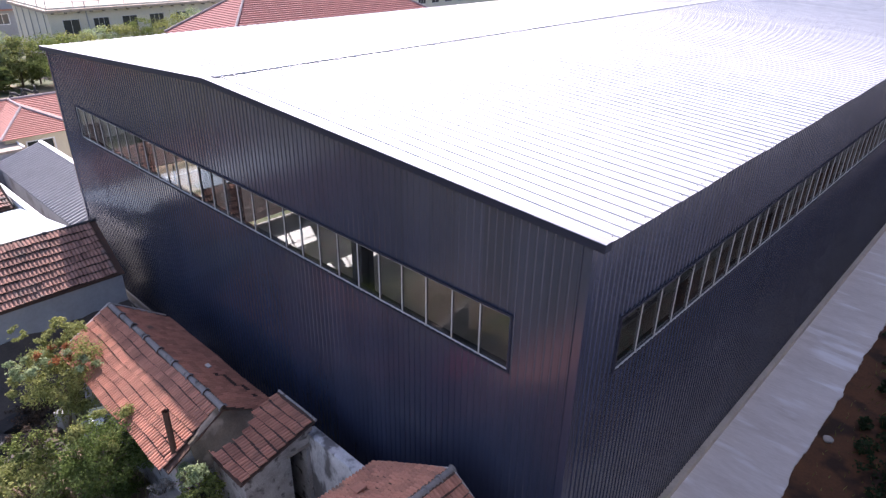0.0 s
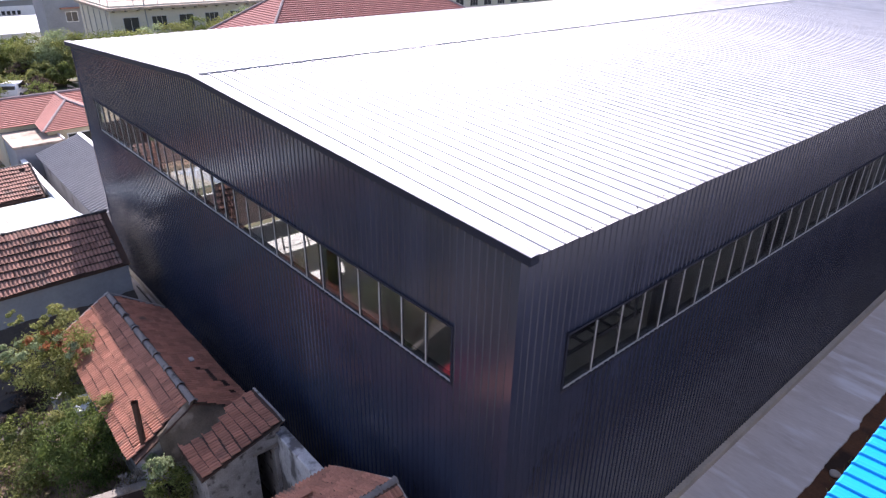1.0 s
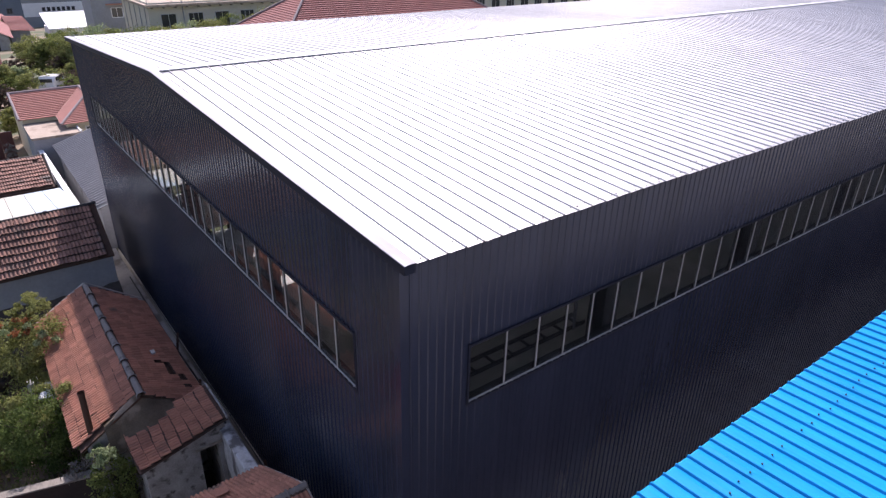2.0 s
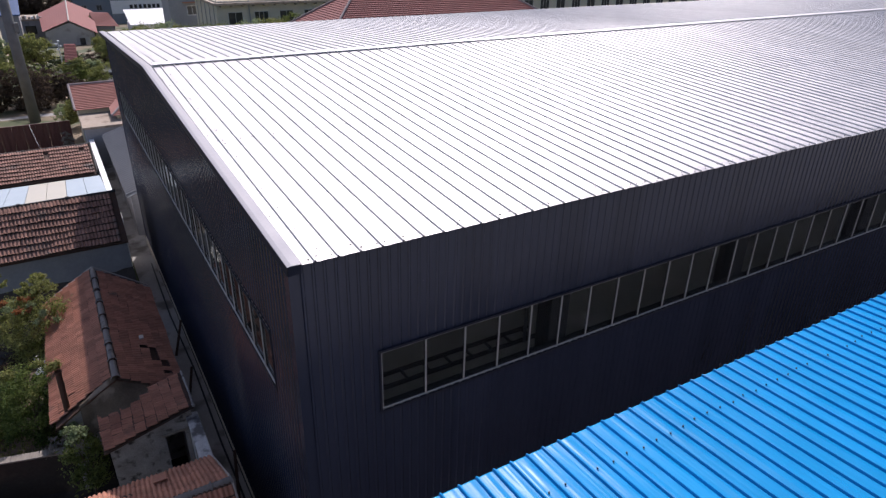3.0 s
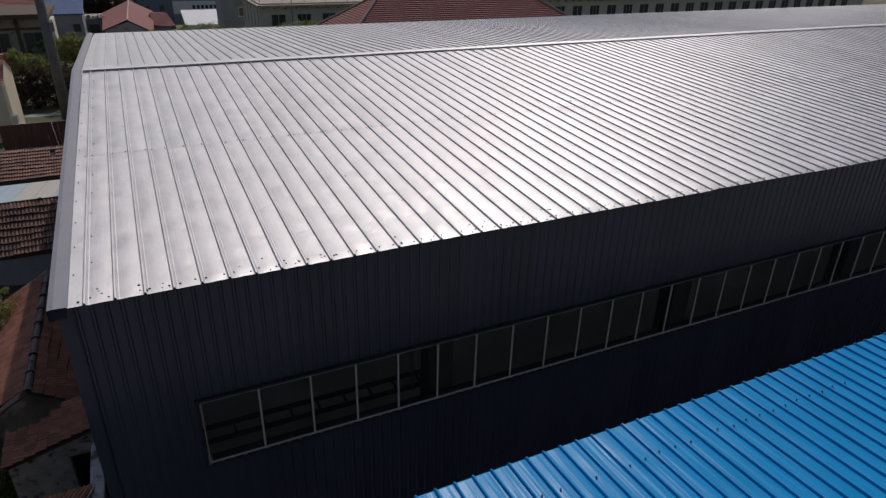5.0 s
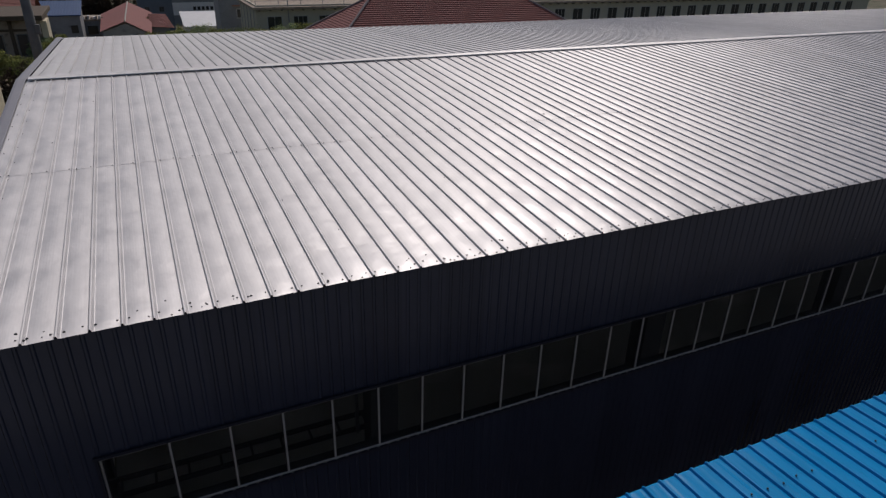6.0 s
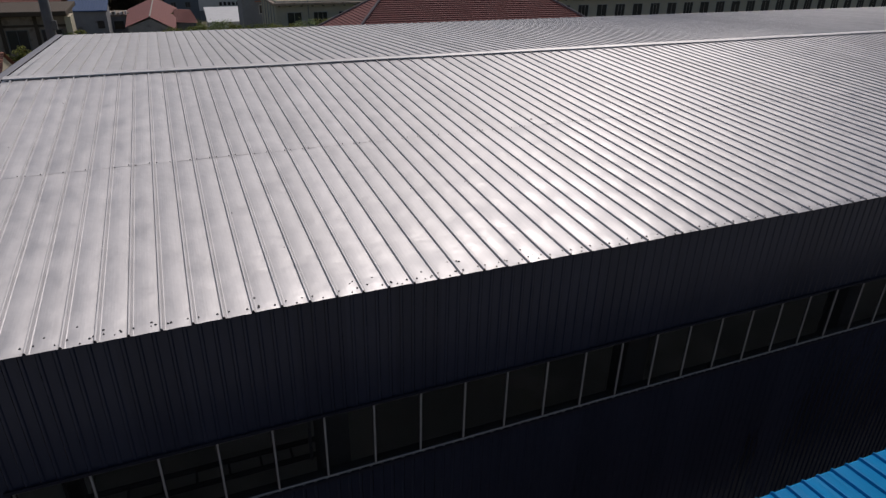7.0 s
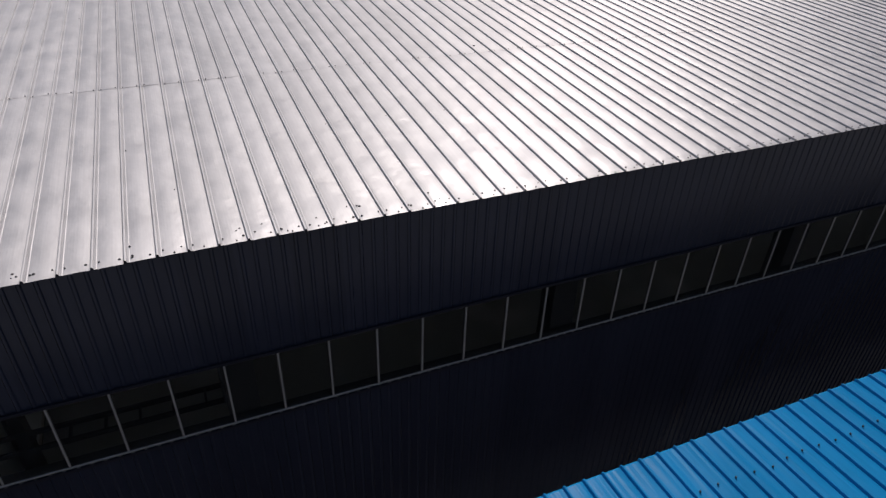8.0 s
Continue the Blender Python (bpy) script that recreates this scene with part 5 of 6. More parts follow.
rng = random.Random(57)
v, f = [], []
for i in range(90):
    x, y, q = rng.uniform(-8.5, -1.8), rng.uniform(5.2, 8.9), rng.uniform(0.03, 0.12)
    a, k, l = rng.uniform(0, 6.28), len(v), rng.uniform(1.0, 3.5)
    u, w = Vector((math.cos(a), math.sin(a), 0)) * q * l, Vector((-math.sin(a), math.cos(a), 0)) * q
    for zz in (0.015, 0.015 + q * 0.5):
        for e, g_ in ((-1, -1), (1, -1), (1, 1), (-1, 1)):
            c = Vector((x, y, zz)) + u * e + w * g_
            v.append(tuple(c))
    f += [(k + 4, k + 5, k + 6, k + 7)] + [(k + j, k + (j + 1) % 4, k + 4 + (j + 1) % 4, k + 4 + j) for j in range(4)]
tagged(new("debris", pydata("debris", v, f, M["darkrubble"])), "broken tiles and scraps on dark earth", "debris", kind="stuff")
solid("wire", tube(bmesh.new(), [(-5.0, 8.7, 0.45), (-4.3, 8.3, 0.5), (-3.4, 7.9, 0.9)], 0.007, 5), M["wood"], "pale wire slung across the yard", "wire", smooth=True)

tarp = thing("covered_stack", (-6.7, 8.6, 0), "low stack under a bright red plastic sheet", "stack")
part("base", boxes((-7.3, -6.2, 8.1, 9.1, 0.018, 0.62), bevel=0.02), M["black"], tarp)
part("sheet", boxes((-7.36, -6.14, 8.04, 9.16, 0.62, 0.66), bevel=0.012), M["redsheet"], tarp, "bright red plastic sheet")
solid("wire", tube(bmesh.new(), [(-4.95, 48.05, 2.08), (-4.75, 46.8, 1.3), (-4.4, 44.6, 0.6), (-4.3, 43.9, 0.02)], 0.008, 5), M["white"], "white wire hanging from the fence", "wire", smooth=True)
plant("shrub", (-2.35, 45.9, fall(45)), (-2.35, 45.9, 0.95), (0.4, 0.4, 0.8), 900, 0.06, M["wood"], "dead brown shrub beside the fence", "bush", 62, trunk=0.03, clumps=26, lump=0.3)

# along the lane
bm = tube(bmesh.new(), [(-0.22, 4.0, 0.12), (-0.30, 9, 0.25), (-0.22, 14, 0.10), (-0.35, 18, 0.3), (-0.25, 24, 0.12)], 0.035, 6)
solid("hose", bm, M["black"], "black hose lying along the lane", "hose", smooth=True)
bm = tube(bmesh.new(), [(-0.12, 5.0, 0.6), (-0.10, 8, 0.45), (-0.12, 11.5, 0.62), (-0.10, 16, 0.48), (-0.12, 22, 0.6)], 0.022, 6)
solid("cable", bm, M["cable"], "dark cable hung along the wall foot", "cable", smooth=True)
for a, b in (((-0.66, 15.2, 0.02), (-0.12, 16.4, 0.9)), ((-0.75, 12.1, 0.02), (-0.4, 12.8, 0.95)), ((-0.5, 6.0, 0.02), (-0.14, 7.6, 1.0))):
    bm = tube(bmesh.new(), [a, b], 0.05, 7)
    solid("post", bm, M["rust"], "dark iron post leaning in the lane", "post", group="lane clutter")

# ---- far surroundings ----
big = thing("house", (30, 49, fall(49)), "large house with a dark red hipped tile roof", "house", "far houses")
part("wall", boxes((18.2, 42.4, 42.7, 52.4, fall(49) - 1, 7.3)), M["cream"], big)
ZE_, ZR_, RY_ = 7.35, 10.9, 47.6
AX, BX, C0, C1, D0, D1 = 22.7, 37.2, 17.5, 43.2, 42.0, 53.2
plain_slope(big, [(AX, RY_, ZR_), (BX, RY_, ZR_), (C1, D0, ZE_), (C0, D0, ZE_)], M["fartile"], 0.34)
plain_slope(big, [(AX, RY_, ZR_), (AX - 0.01, RY_, ZR_), (C0, D0, ZE_), (C0, D1, ZE_)], M["fartile"], 0.34)
plain_slope(big, [(BX, RY_, ZR_), (BX + 0.01, RY_, ZR_), (C1, D1, ZE_), (C1, D0, ZE_)], M["fartile"], 0.34)
plain_slope(big, [(BX, RY_, ZR_), (AX, RY_, ZR_), (C0, D1, ZE_), (C1, D1, ZE_)], M["fartile"], 0.34)
for a, b in (((AX, RY_, ZR_), (C0, D0, ZE_)), ((AX, RY_, ZR_), (C0, D1, ZE_)), ((BX, RY_, ZR_), (C1, D0, ZE_)), ((AX, RY_, ZR_), (BX, RY_, ZR_)), ((BX, RY_, ZR_), (C1, D1, ZE_))):
    part("ridge", tube(bmesh.new(), [(a[0], a[1], a[2] + 0.06), (b[0], b[1], b[2] + 0.06)], 0.10, 6), M["ridgemauve"], big, "mauve ridge tiles")

g = thing("office_building", (60, 102, fall(102)), "long grey rendered building with a flat tan roof and dark windows", "building", "far buildings", at=(60, 102, fall(102)))
part("wall", boxes((20.2, 160, 95, 110, fall(102) - 2, 5.2)), M["greenwall"], g)
part("roof", boxes((19.7, 160.5, 94.1, 110.5, 5.2, 5.55)), M["tan"], g, "tan overhanging roof slab")
part("parapet", boxes((20.3, 160, 95.1, 95.3, 5.55, 5.75), (20.3, 20.5, 95.3, 109.8, 5.55, 5.75)), M["greenwall"], g, "low parapet")
for i in range(84):
    part("bracket", boxes((20.6 + i * 1.65, 20.8 + i * 1.65, 94.3, 95.0, 4.98, 5.2)), M["wood"], g)
for i in range(34):
    x = 21.9 + i * 3.95
    window_set(g, x, x + 2.1, 95.0, 2.1, 4.1, M["frame"], 2 + i % 2)
for i in range(40):
    part("post", boxes((20.3 + i * 3.4, 20.38 + i * 3.4, 95.4, 95.48, 5.55, 6.9)), M["greywall"], g)
for y in (99.0, 104.0, 109.5):
    part("post", boxes((20.3, 20.38, y, y + 0.08, 5.55, 6.9)), M["greywall"], g)
part("rail", boxes((20.3, 155, 95.41, 95.47, 6.3, 6.36)), M["greywall"], g, "thin roof railing")
part("pipe", tube(bmesh.new(), [(25.2, 94.9, -2), (25.0, 94.9, 6.4)], 0.08, 6), M["greywall"], g)
for i in range(5):
    part("pipe", tube(bmesh.new(), [(20.12, 96.5 + 2.9 * i, -2), (20.12, 96.5 + 2.9 * i, 5.2)], 0.05, 5), M["greywall"], g, "thin downpipe")

tw = thing("house", (18.5, 108, -2.835), "grey rendered two storey house", "house", "far houses", at=(21.05, 133.57, -5.92), size=1.165)
part("wall", boxes((16.9, 22.6, 105, 112, -2.83 - 1, 7.5)), M["greywall"], tw)
part("roof", box(bmesh.new(), 16.6, 22.9, 104.7, 112.3, 7.5, 7.8, 0.03), M["tan"], tw)
window_set(tw, 19.7, 21.3, 105, 2.35, 3.7)
part("canopy", box(bmesh.new(), 19.0, 22.2, 104.2, 105, 4.25, 4.4, 0.02), M["tile"], tw, "red tiled canopy")
ws = thing("factory_shed", (13, 125, -3.600), "white metal factory shed with a dark sign", "shed", "far buildings", at=(21.16, 224.36, -16.24), size=1.65)
part("wall", boxes((9.1, 24, 122, 140, -3.60 - 1, 4.0)), M["greywall"], ws)
part("roof", box(bmesh.new(), 8.9, 24.4, 121.6, 140, 4.0, 4.2, 0.05), M["skyblue"], ws)
sg = part("sign", boxes((9.5, 21.6, 121.9, 121.98, 0.9, 3.15)), M["white"], ws)
for i in range(7):
    part("bar", boxes((13.4 + i * 0.78, 13.9 + i * 0.78, 121.84, 121.89, 1.75, 2.4)), M["black"], sg)
bm = bmesh.new()
prism(bm, [(143.54, -3.17), (152.36, -1.03), (152.36, -0.78), (143.54, -2.92)], "x", 13.22, 22.38)
box(bm, 13.52, 22.08, 144.04, 152.06, fall(150) - 0.5, -3.12)
solid("shed", bm, M["white"], "low shed with a white sloping sheet roof", "shed", group="far buildings")
fh = thing("house", (2.3, 120, -3.375), "far house with a wide red tile roof and a pale gable", "house", "far houses", at=(2.16, 151.72, -6.91), size=1.184)
wall = bmesh.new()
prism(wall, [(-1.4, -3.38 - 2), (5.9, -3.38 - 2), (5.6, -0.55), (2.3, 1.2), (-1.4, -0.1)], "y", 110.3, 131)
part("wall", wall, M["palerender"], fh, "pale grey rendered gable")
part("window", boxes((3.3, 4.1, 110.2, 110.34, -2.4, -1.3)), M["darkglass"], fh)
plain_slope(fh, [(2.25, 110, 1.5), (3.2, 132, 2.6), (7.2, 131.6, 0.6), (6.1, 110, -0.65)], M["fartile"], 0.4)
plain_slope(fh, [(3.2, 132, 2.6), (2.25, 110, 1.5), (-1.75, 110, -0.05), (-1.75, 131.6, 0.5)], M["fartile"], 0.4)
part("ridge", tube(bmesh.new(), [(2.25, 110, 1.57), (3.2, 132, 2.67)], 0.12, 6), M["mortar"], fh, "pale mortar ridge")
wing = thing("house", (9, 124, -3.555), "low wing with a red tile roof", "house", "far houses", at=(10.06, 157.04, -7.13), size=1.184)
part("wall", boxes((6.6, 9.6, 119.2, 128, -3.55 - 1, -0.6)), M["greyrender"], wing)
plain_slope(wing, [(6.4, 124, 1.2), (9.4, 124, 1.0), (10.4, 118.8, -0.9), (6.4, 118.8, -0.6)], M["fartile"], 0.4)
plain_slope(wing, [(9.4, 124, 1.0), (6.4, 124, 1.2), (6.4, 128.6, -0.6), (10.4, 128.6, -0.9)], M["fartile"], 0.4)
fl = thing("porch", (1.1, 102, -2.565), "small porch with a red tiled roof", "porch", at=(0.13, 83.5, 1.12), size=0.8)
part("wall", boxes((-0.2, 1.25, 100.6, 103.6, -6.8, -3.0)), M["palerender"], fl)
plain_slope(fl, [(0.05, 103.0, -0.7), (1.6, 103.0, -0.8), (1.4, 100.0, -2.95), (-0.4, 100.0, -2.9)], M["fartile"], 0.3)
pa = thing("white_post", (-0.75, 92, -2.115), "white post with a cluster of pale lamps", "post", at=(-1.3, 85.23, -0.32), size=0.9)
part("post", tube(bmesh.new(), [(-0.75, 92, -4.2), (-0.75, 92, 1.3)], 0.07, 6), M["white"], pa)
for dx, dz in ((-0.3, 1.0), (0.25, 0.7), (0.1, 1.35), (-0.1, 0.3)):
    part("lamp", box(bmesh.new(), -0.75 + dx - 0.16, -0.75 + dx + 0.16, 91.85, 92.15, dz - 0.12, dz + 0.12, 0.03), M["white"], pa)
rng = random.Random(5)
for i in range(6):
    x, y = -52 + i * 7.4 + rng.uniform(-1, 1), 162 + rng.uniform(0, 9)
    w, d, h = rng.uniform(3.2, 4.2), rng.uniform(6, 9), rng.uniform(5.8, 6.6)
    z = fall(y)
    hs = thing("house", (x, y, z), "distant house with a red tile roof", "house", "distant houses", at=(x, y, z))
    wl = bmesh.new()
    prism(wl, [(y - d / 2, z - 0.5), (y + d / 2, z - 0.5), (y + d / 2, z + h), (y, z + h + 1.8), (y - d / 2, z + h)], "x", x - w, x + w)
    part("wall", wl, M["cream"] if i % 2 else M["greyrender"], hs)
    for s_ in (-1, 1):
        plain_slope(hs, [(x - w - 0.3, y, z + h + 2.0), (x + w + 0.3, y, z + h + 2.0), (x + w + 0.3, y + s_ * (d / 2 + 0.4), z + h), (x - w - 0.3, y + s_ * (d / 2 + 0.4), z + h)], M["midtile"], 0.4)
gb = thing("grey_building", (12, 196, fall(196)), "tall blue grey building beyond the red roofs", "building", "far buildings", at=(12, 196, fall(196)))
part("wall", boxes((5.6, 14.2, 190, 204, fall(196) - 1, 1.2)), M["slategrey"], gb)
part("roof", boxes((5.3, 14.5, 189.7, 204.3, 1.2, 1.5)), M["steel"], gb)
for k in range(2):
    window_set(gb, 7.2 + 3.6 * k, 8.4 + 3.6 * k, 190.0, -4.6, -3.4, M["steel"])
jw = thing("low_building", (-4.4, 162, fall(162)), "low grey building with pale junk on its flat roof", "building", "far buildings", at=(-4.4, 162, fall(162)))
part("wall", boxes((-6.9, -2.0, 158, 166, fall(162) - 1, -2.9)), M["greyrender"], jw)
part("roof", boxes((-7.1, -1.8, 157.7, 166.3, -2.9, -2.55)), M["tan"], jw)
part("window", boxes((-5.6, -3.6, 157.95, 158.02, -5.6, -3.9)), M["darkglass"], jw)
for k in range(9):
    part("junk", box(bmesh.new(), -6.8 + 0.52 * k, -6.5 + 0.52 * k + 0.1 * (k % 3), 158.2, 159.0, -2.55, -2.2 + 0.12 * (k % 4), 0.03), M["white"] if k % 2 else M["wood"], jw, "pale junk")
bb = thing("blue_building", (-10, 134, -4.005), "pale building with a sloping blue metal roof", "building", "far buildings", at=(-11.34, 151.58, -5.2), size=1.06)
part("wall", boxes((-15.5, -5.0, 129, 140, -4.00 - 1, 0.5)), M["greyrender"], bb)
part("roof", prism(bmesh.new(), [(128.6, 0.4), (140.4, 1.95), (140.4, 2.15), (128.6, 0.6)], "x", -16, -4.7), M["duskblue"], bb, "sloping blue metal roof")
for k in range(22):
    part("rib", prism(bmesh.new(), [(128.6, 0.6), (140.4, 2.15), (140.4, 2.23), (128.6, 0.68)], "x", -15.9 + 0.5 * k, -15.82 + 0.5 * k), M["duskblue"], bb)
part("window", boxes((-6.8, -5.6, 128.9, 129.05, -2.7, -1.3)), M["darkglass"], bb)
bg = thing("beige_building", (-11, 79, -1.530), "beige two storey building with wide dark openings", "building", "far buildings", at=(-14.38, 107.99, -6.57), size=1.29)
part("wall", boxes((-20, -6.5, 75, 84, -1.53 - 1, 6.5)), M["tan"], bg)
part("end_pier", boxes((-6.5, -5.9, 74.7, 78, -1.53 - 1, 6.3)), M["cream"], bg, "cream end pier")
part("roof", box(bmesh.new(), -20.4, -6.1, 73.6, 84.4, 6.5, 7.0, 0.05), M["bark"], bg, "dark overhanging flat roof")
for x in (-19.8, -16.2, -12.8, -9.45):
    part("pilaster", boxes((x - 0.18, x + 0.18, 74.86, 75.0, -1.53, 6.5)), M["bark"], bg, "brown painted pilaster")
part("beam", boxes((-20, -6.5, 74.88, 75.0, 5.25, 5.5), (-20, -6.5, 74.88, 75.0, 1.9, 2.2)), M["bark"], bg, "brown painted beam")
for i in range(4):
    window_set(bg, -9.0 - i * 3.4, -7.0 - i * 3.4, 75.0, 2.7, 4.9, M["steel"])
ph = thing("house", (-19, 125, fall(125)), "large old house with a pinkish red tile roof", "house", "far houses", at=(-19, 125, fall(125)))
part("wall", boxes((-27, -11.2, 119, 131, fall(125) - 1, 2.4)), M["greyrender"], ph)
for y1 in (118.2, 131.8):
    plain_slope(ph, [(-27.5, 125, 5.3), (-10.7, 125, 5.3), (-10.7, y1, 2.3), (-27.5, y1, 2.3)], M["midtile"], 0.4)
yh = thing("house", (-10.5, 54.5, fall(54)), "cream rendered house with a red tile roof", "house", "far houses")
wall = bmesh.new()
prism(wall, [(51.2, fall(54) - 0.5), (57.8, fall(54) - 0.5), (57.8, 4.5), (54.5, 6.0), (51.2, 4.5)], "x", -14, -7.85)
part("wall", wall, M["cream"], yh)
plain_slope(yh, [(-7.62, 54.5, 6.2), (-14, 54.5, 6.2), (-14, 50.9, 4.5), (-7.62, 50.9, 4.5)], M["tilej"], 0.3)
plain_slope(yh, [(-14, 54.5, 6.2), (-7.62, 54.5, 6.2), (-7.62, 58.1, 4.5), (-14, 58.1, 4.5)], M["tilej"], 0.3)
part("conditioner", box(bmesh.new(), -7.85, -7.5, 51.8, 52.6, 1.0, 1.6, 0.02), M["white"], yh, "white air conditioner box")

pl = thing("utility_pole", (-4.55, 59, fall(59)), "thick grey concrete utility pole", "pole")
part("shaft", tube(bmesh.new(), [(-4.55, 59, fall(59) - 0.3), (-4.55, 59, 13)], [0.48, 0.38], 12), M["pole"], pl, smooth=True)
part("crossarm", box(bmesh.new(), -5.5, -3.6, 58.9, 59.1, 11.6, 11.75, 0.02), M["pole"], pl)
part("box", box(bmesh.new(), -4.3, -3.9, 58.6, 59.0, 7.2, 8.0, 0.03), M["pole"], pl, "grey equipment box")

def car(x, y, yaw):
    c = thing("car", (x, y, fall(y)), "white parked family car", "car")
    z = fall(y)
    T = Matrix.Translation((x, y, z)) @ Matrix.Rotation(radians(yaw), 4, "Z")
    bm = bmesh.new()
    prism(bm, [(-2.2, 0.35), (2.2, 0.35), (2.25, 0.75), (1.9, 0.95), (1.05, 1.05), (0.45, 1.55), (-1.6, 1.62), (-2.15, 1.1), (-2.25, 0.7)], "y", -0.86, 0.86)
    bmesh.ops.bevel(bm, geom=list(bm.edges), offset=0.06, segments=2, affect="EDGES")
    bmesh.ops.transform(bm, matrix=T, verts=bm.verts)
    body = part("body", bm, M["carwhite"], c, smooth=False)
    for s in (-1, 1):
        bm = bmesh.new()
        prism(bm, [(-1.5, 1.08), (0.8, 1.08), (0.40, 1.46), (-1.4, 1.50)], "y", s * 0.865, s * 0.875)
        bmesh.ops.transform(bm, matrix=T, verts=bm.verts)
        part("side_window", bm, M["darkglass"], body).parent = body
    bm = boxes((-2.23, -1.98, -0.7, 0.7, 1.08, 1.45))
    bmesh.ops.transform(bm, matrix=T, verts=bm.verts)
    part("rear_window", bm, M["darkglass"], body).parent = body
    for px in (-1.35, 1.35):
        for s in (-1, 1):
            bm = tube(bmesh.new(), [(px, s * 0.70, 0.32), (px, s * 0.89, 0.32)], 0.32, 14)
            bmesh.ops.transform(bm, matrix=T, verts=bm.verts)
            wh = part("wheel", bm, M["black"], c)
            bm = tube(bmesh.new(), [(px, s * 0.86, 0.32), (px, s * 0.90, 0.32)], 0.19, 10)
            bmesh.ops.transform(bm, matrix=T, verts=bm.verts)
            part("rim", bm, M["steel"], wh).parent = wh
    return c


car(5.15, 77.0, 62)
for i, (x, y) in enumerate(((10.3, 74.2), (11.9, 75.2), (-5.6, 51.5), (-3.9, 52.0))):
    sc = thing("scooter", (x, y, fall(y)), "dark parked motor scooter", "scooter", "parked scooters")
    z = fall(y)
    part("body", tube(bmesh.new(), [(x - 0.6, y, z + 0.75), (x - 0.2, y, z + 0.62), (x + 0.2, y, z + 0.35), (x + 0.55, y, z + 0.5), (x + 0.6, y, z + 1.0)], [0.14, 0.17, 0.12, 0.12, 0.06], 8), M["black"], sc, smooth=True)
    for px in (-0.55, 0.62):
        part("wheel", tube(bmesh.new(), [(x + px, y - 0.06, z + 0.25), (x + px, y + 0.06, z + 0.25)], 0.25, 12), M["black"], sc)
    part("handlebar", tube(bmesh.new(), [(x + 0.55, y - 0.33, z + 1.05), (x + 0.6, y, z + 1.0), (x + 0.55, y + 0.33, z + 1.05)], 0.025, 6), M["steel"], sc)

gy = [(x, y, fall(y) + 0.03) for y in (65.0, 78.5) for x in (1.5, 15.0)]
tagged(new("pavement_yard", pydata("pavement_yard", gy, [(0, 1, 3, 2)], M["lane"])), "pale concrete yard behind the red roof", "pavement", kind="structure")
tagged(new("road", mesh_of(boxes((-14, 14, 56.5, 63.5, fall(63) - 1.0, fall(58) - 0.2)), M["lane"], "road")), "pale grey concrete yard with parked vehicles", "road", kind="structure")

rng = random.Random(77)
spots = [(17, 80, 6.4), (20, 82, 6.3), (23.5, 84, 6.5), (27, 85, 6.1), (31, 86, 6.6), (34.5, 85, 7.0), (38, 86, 7.2), (-1, 55, 2.6), (16, 74, 5.2), (20, 76, 5.4), (24, 76, 5), (6, 100, 4.2), (10, 101, 4.6), (14, 100, 3.8), (-8.5, 97, 4.2), (-5, 95, 4), (8, 145, 4), (18, 145, 4.4), (27, 100, 5), (5.6, 87.5, 4.6), (7.4, 87, 5.6), (9.4, 85.5, 6.1), (11.4, 84, 6.3), (13.4, 82.5, 6.2), (15.2, 82, 6.2), (8.4, 84, 4.6), (10.6, 83, 4.8), (9.2, 81, 3), (10.6, 79.5, 2.8), (8.2, 80, 2.4), (2.2, 80.5, 2.6), (0.6, 79, 2.8)]
for i, (x, y, h) in enumerate(spots):
    z0 = fall(y)
    r = h * rng.uniform(0.34, 0.42)
    m = (M["leaf"], M["leafy"], M["leafp"], M["leafy"])[i % 4]
    plant("tree", (x, y, z0), (x, y, z0 + h * 0.52), (r * 1.2, r * 1.1, h * 0.44), 6400, 0.115, m, "leafy green roadside tree", "tree", 200 + i, group="far trees", trunk=0.12, clumps=60, lump=0.30)
rng = random.Random(15)
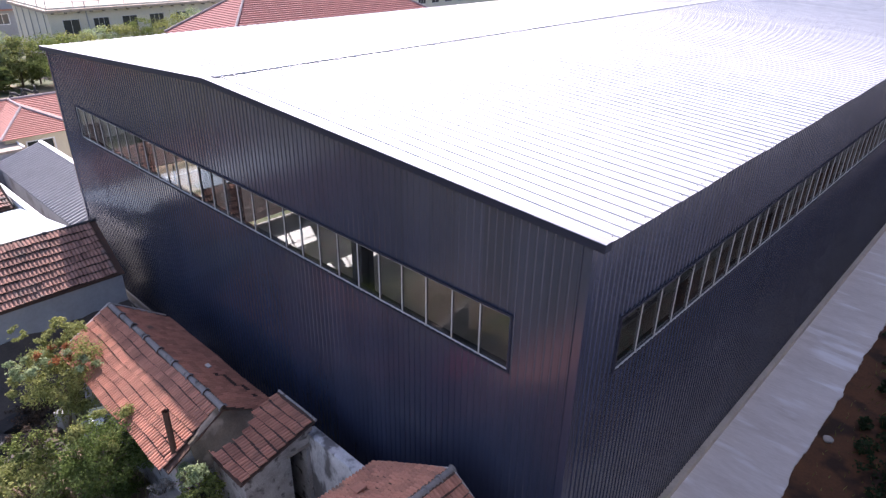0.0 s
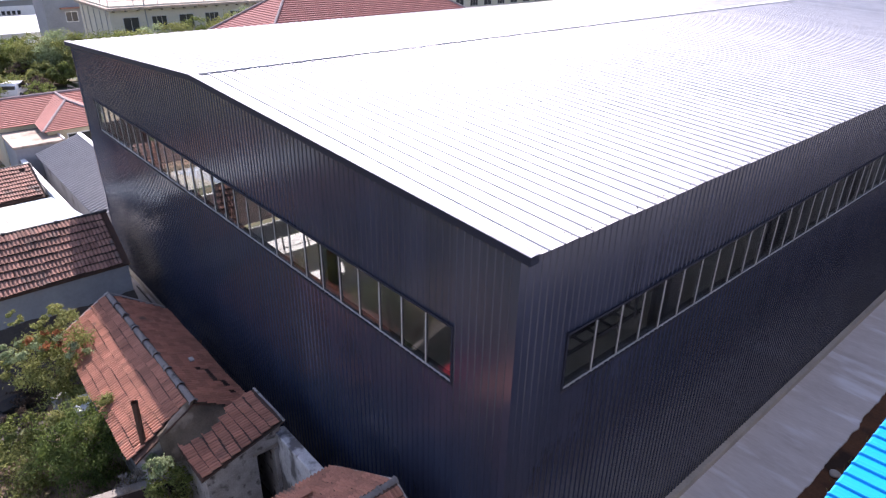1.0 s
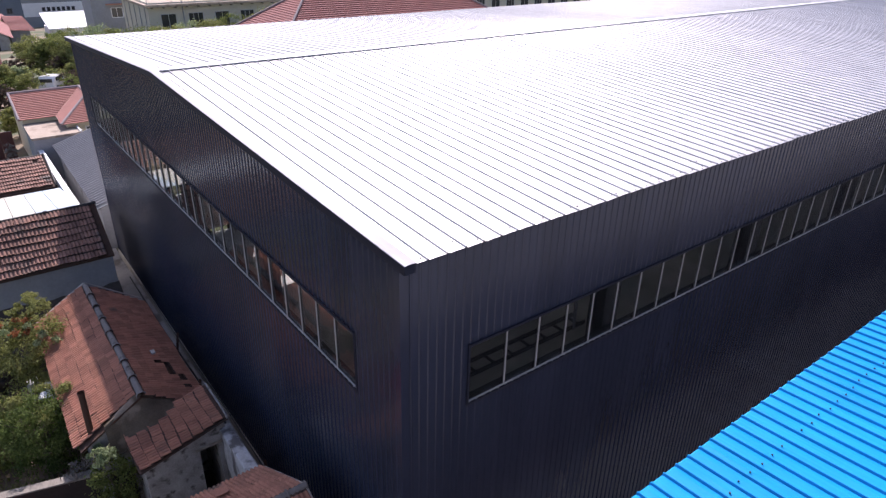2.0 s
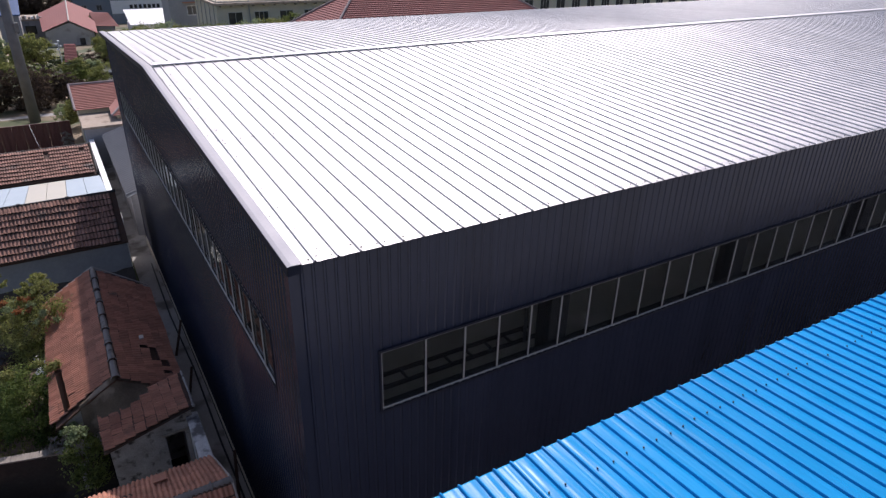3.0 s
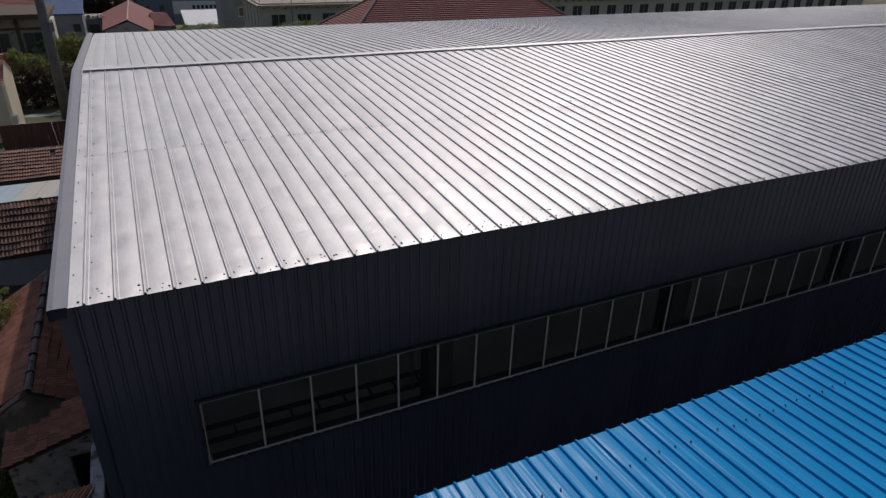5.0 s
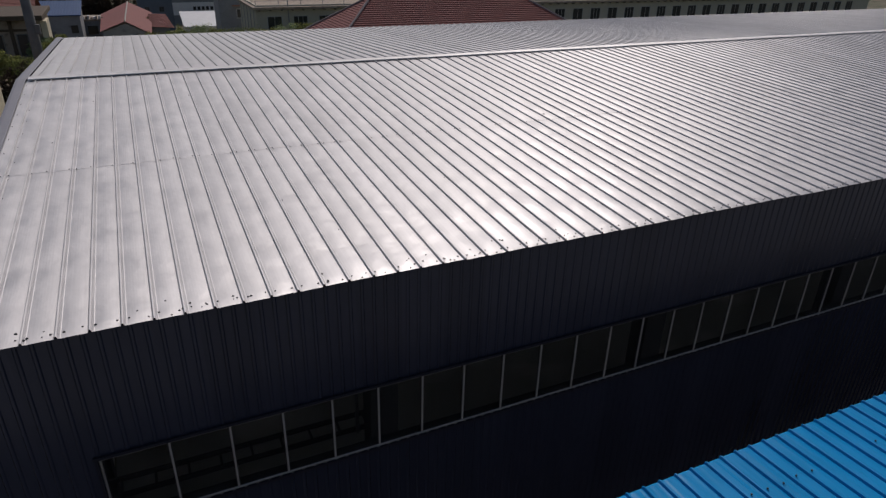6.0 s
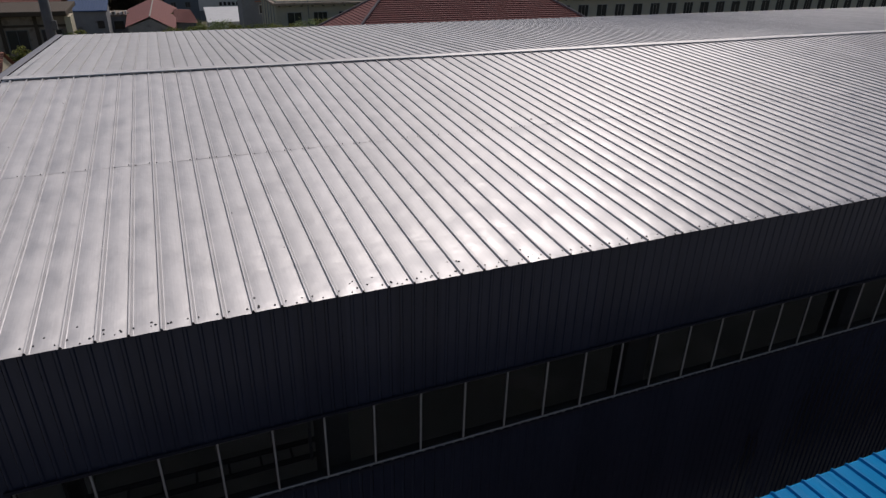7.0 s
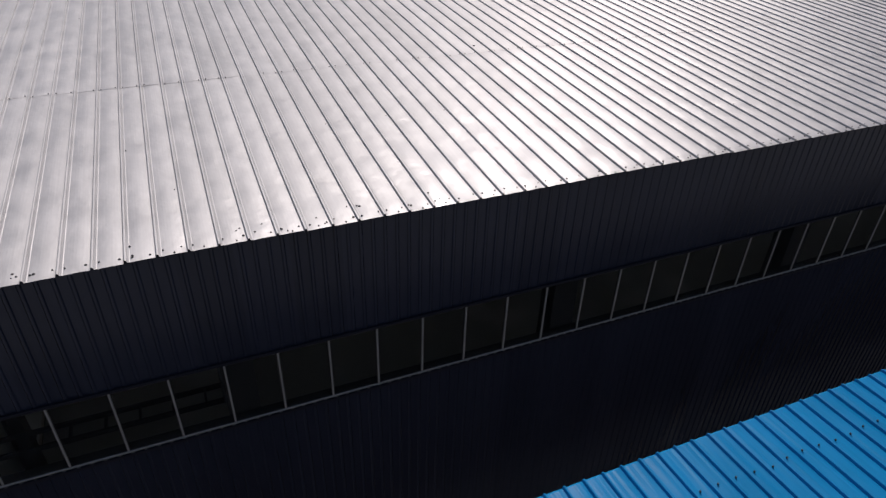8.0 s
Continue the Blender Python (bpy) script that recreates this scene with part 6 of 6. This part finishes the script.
for i in range(26):
    x, y = rng.uniform(-4, 16), rng.uniform(66, 92)
    if x > 1.5 and y < 82:
        x, y = x - 9, y + 4
    h, z0 = rng.uniform(1.6, 3.0), fall(y)
    plant("shrub", (x, y, z0), (x, y, z0 + h * 0.45), (1.5, 1.3, h * 0.5), 1300, 0.11, (M["leaf"], M["leafd"], M["leafy"], M["thicket"])[i % 4], "low shrub on the rough ground", "bush", 700 + i, group="low shrubs", trunk=0.05, clumps=40, lump=0.26)
# overgrown thicket behind the brown fence, with brighter crowns over it
rng = random.Random(91)
for i in range(17):
    x, y = -12.5 + 0.72 * i + rng.uniform(-0.3, 0.3), 64.5 + rng.uniform(-1.2, 2.4)
    h, z0 = rng.uniform(3.6, 5.2) * (0.72 if x > -2.2 else 1.0), fall(65)
    plant("shrub", (x, y, z0), (x, y, z0 + h * 0.44), (1.15, 1.1, h * 0.48), 2600, 0.09, M["thicket"], "tangled brown green thicket shrub", "bush", 600 + i, group="thicket", trunk=0.06, clumps=60, lump=0.24,
          accents=[((x + 0.2, y - 0.2, z0 + h * 0.85), (0.8, 0.8, 0.5), 90, M["leaf"])])
for i, (x, y, h) in enumerate(((-10.8, 68.5, 5.2), (-8.9, 69.5, 5.4), (-7.4, 68.5, 5.0), (-3.7, 70, 6.8), (-2.9, 71.5, 6.4), (-4.6, 72, 6.2), (-12.4, 69, 5.3))):
    z0 = fall(y)
    plant("tree", (x, y, z0), (x, y, z0 + h - 1.5), (1.4, 1.3, 1.4), 2600, 0.12, M["leafy"], "light yellow green tree above the thicket", "tree", 640 + i, group="trees above the thicket", trunk=0.09, clumps=50, lump=0.28)
plant("shrub", (-2.3, 57.2, fall(57)), (-2.3, 57.2, 0.35), (0.9, 0.8, 0.75), 900, 0.09, M["leafp"], "pale leafy shrub beside the parked scooters", "bush", 661, trunk=0.04, clumps=26)
# bare brown trees closing the view behind the far houses
rng = random.Random(303)
for i in range(18):
    x, y = -32 + 2.1 * i + rng.uniform(-1, 1), 178 + rng.uniform(-3, 7)
    h, z0 = rng.uniform(9.4, 11.2), fall(y)
    plant("tree", (x, y, z0), (x, y, z0 + h * 0.55), (3.0, 2.4, h * 0.44), 3600, 0.25, M["thicket"], "brown half bare tree beyond the houses", "tree", 800 + i, group="far tree belt", trunk=0.16, limbs=9, clumps=70, lump=0.24)
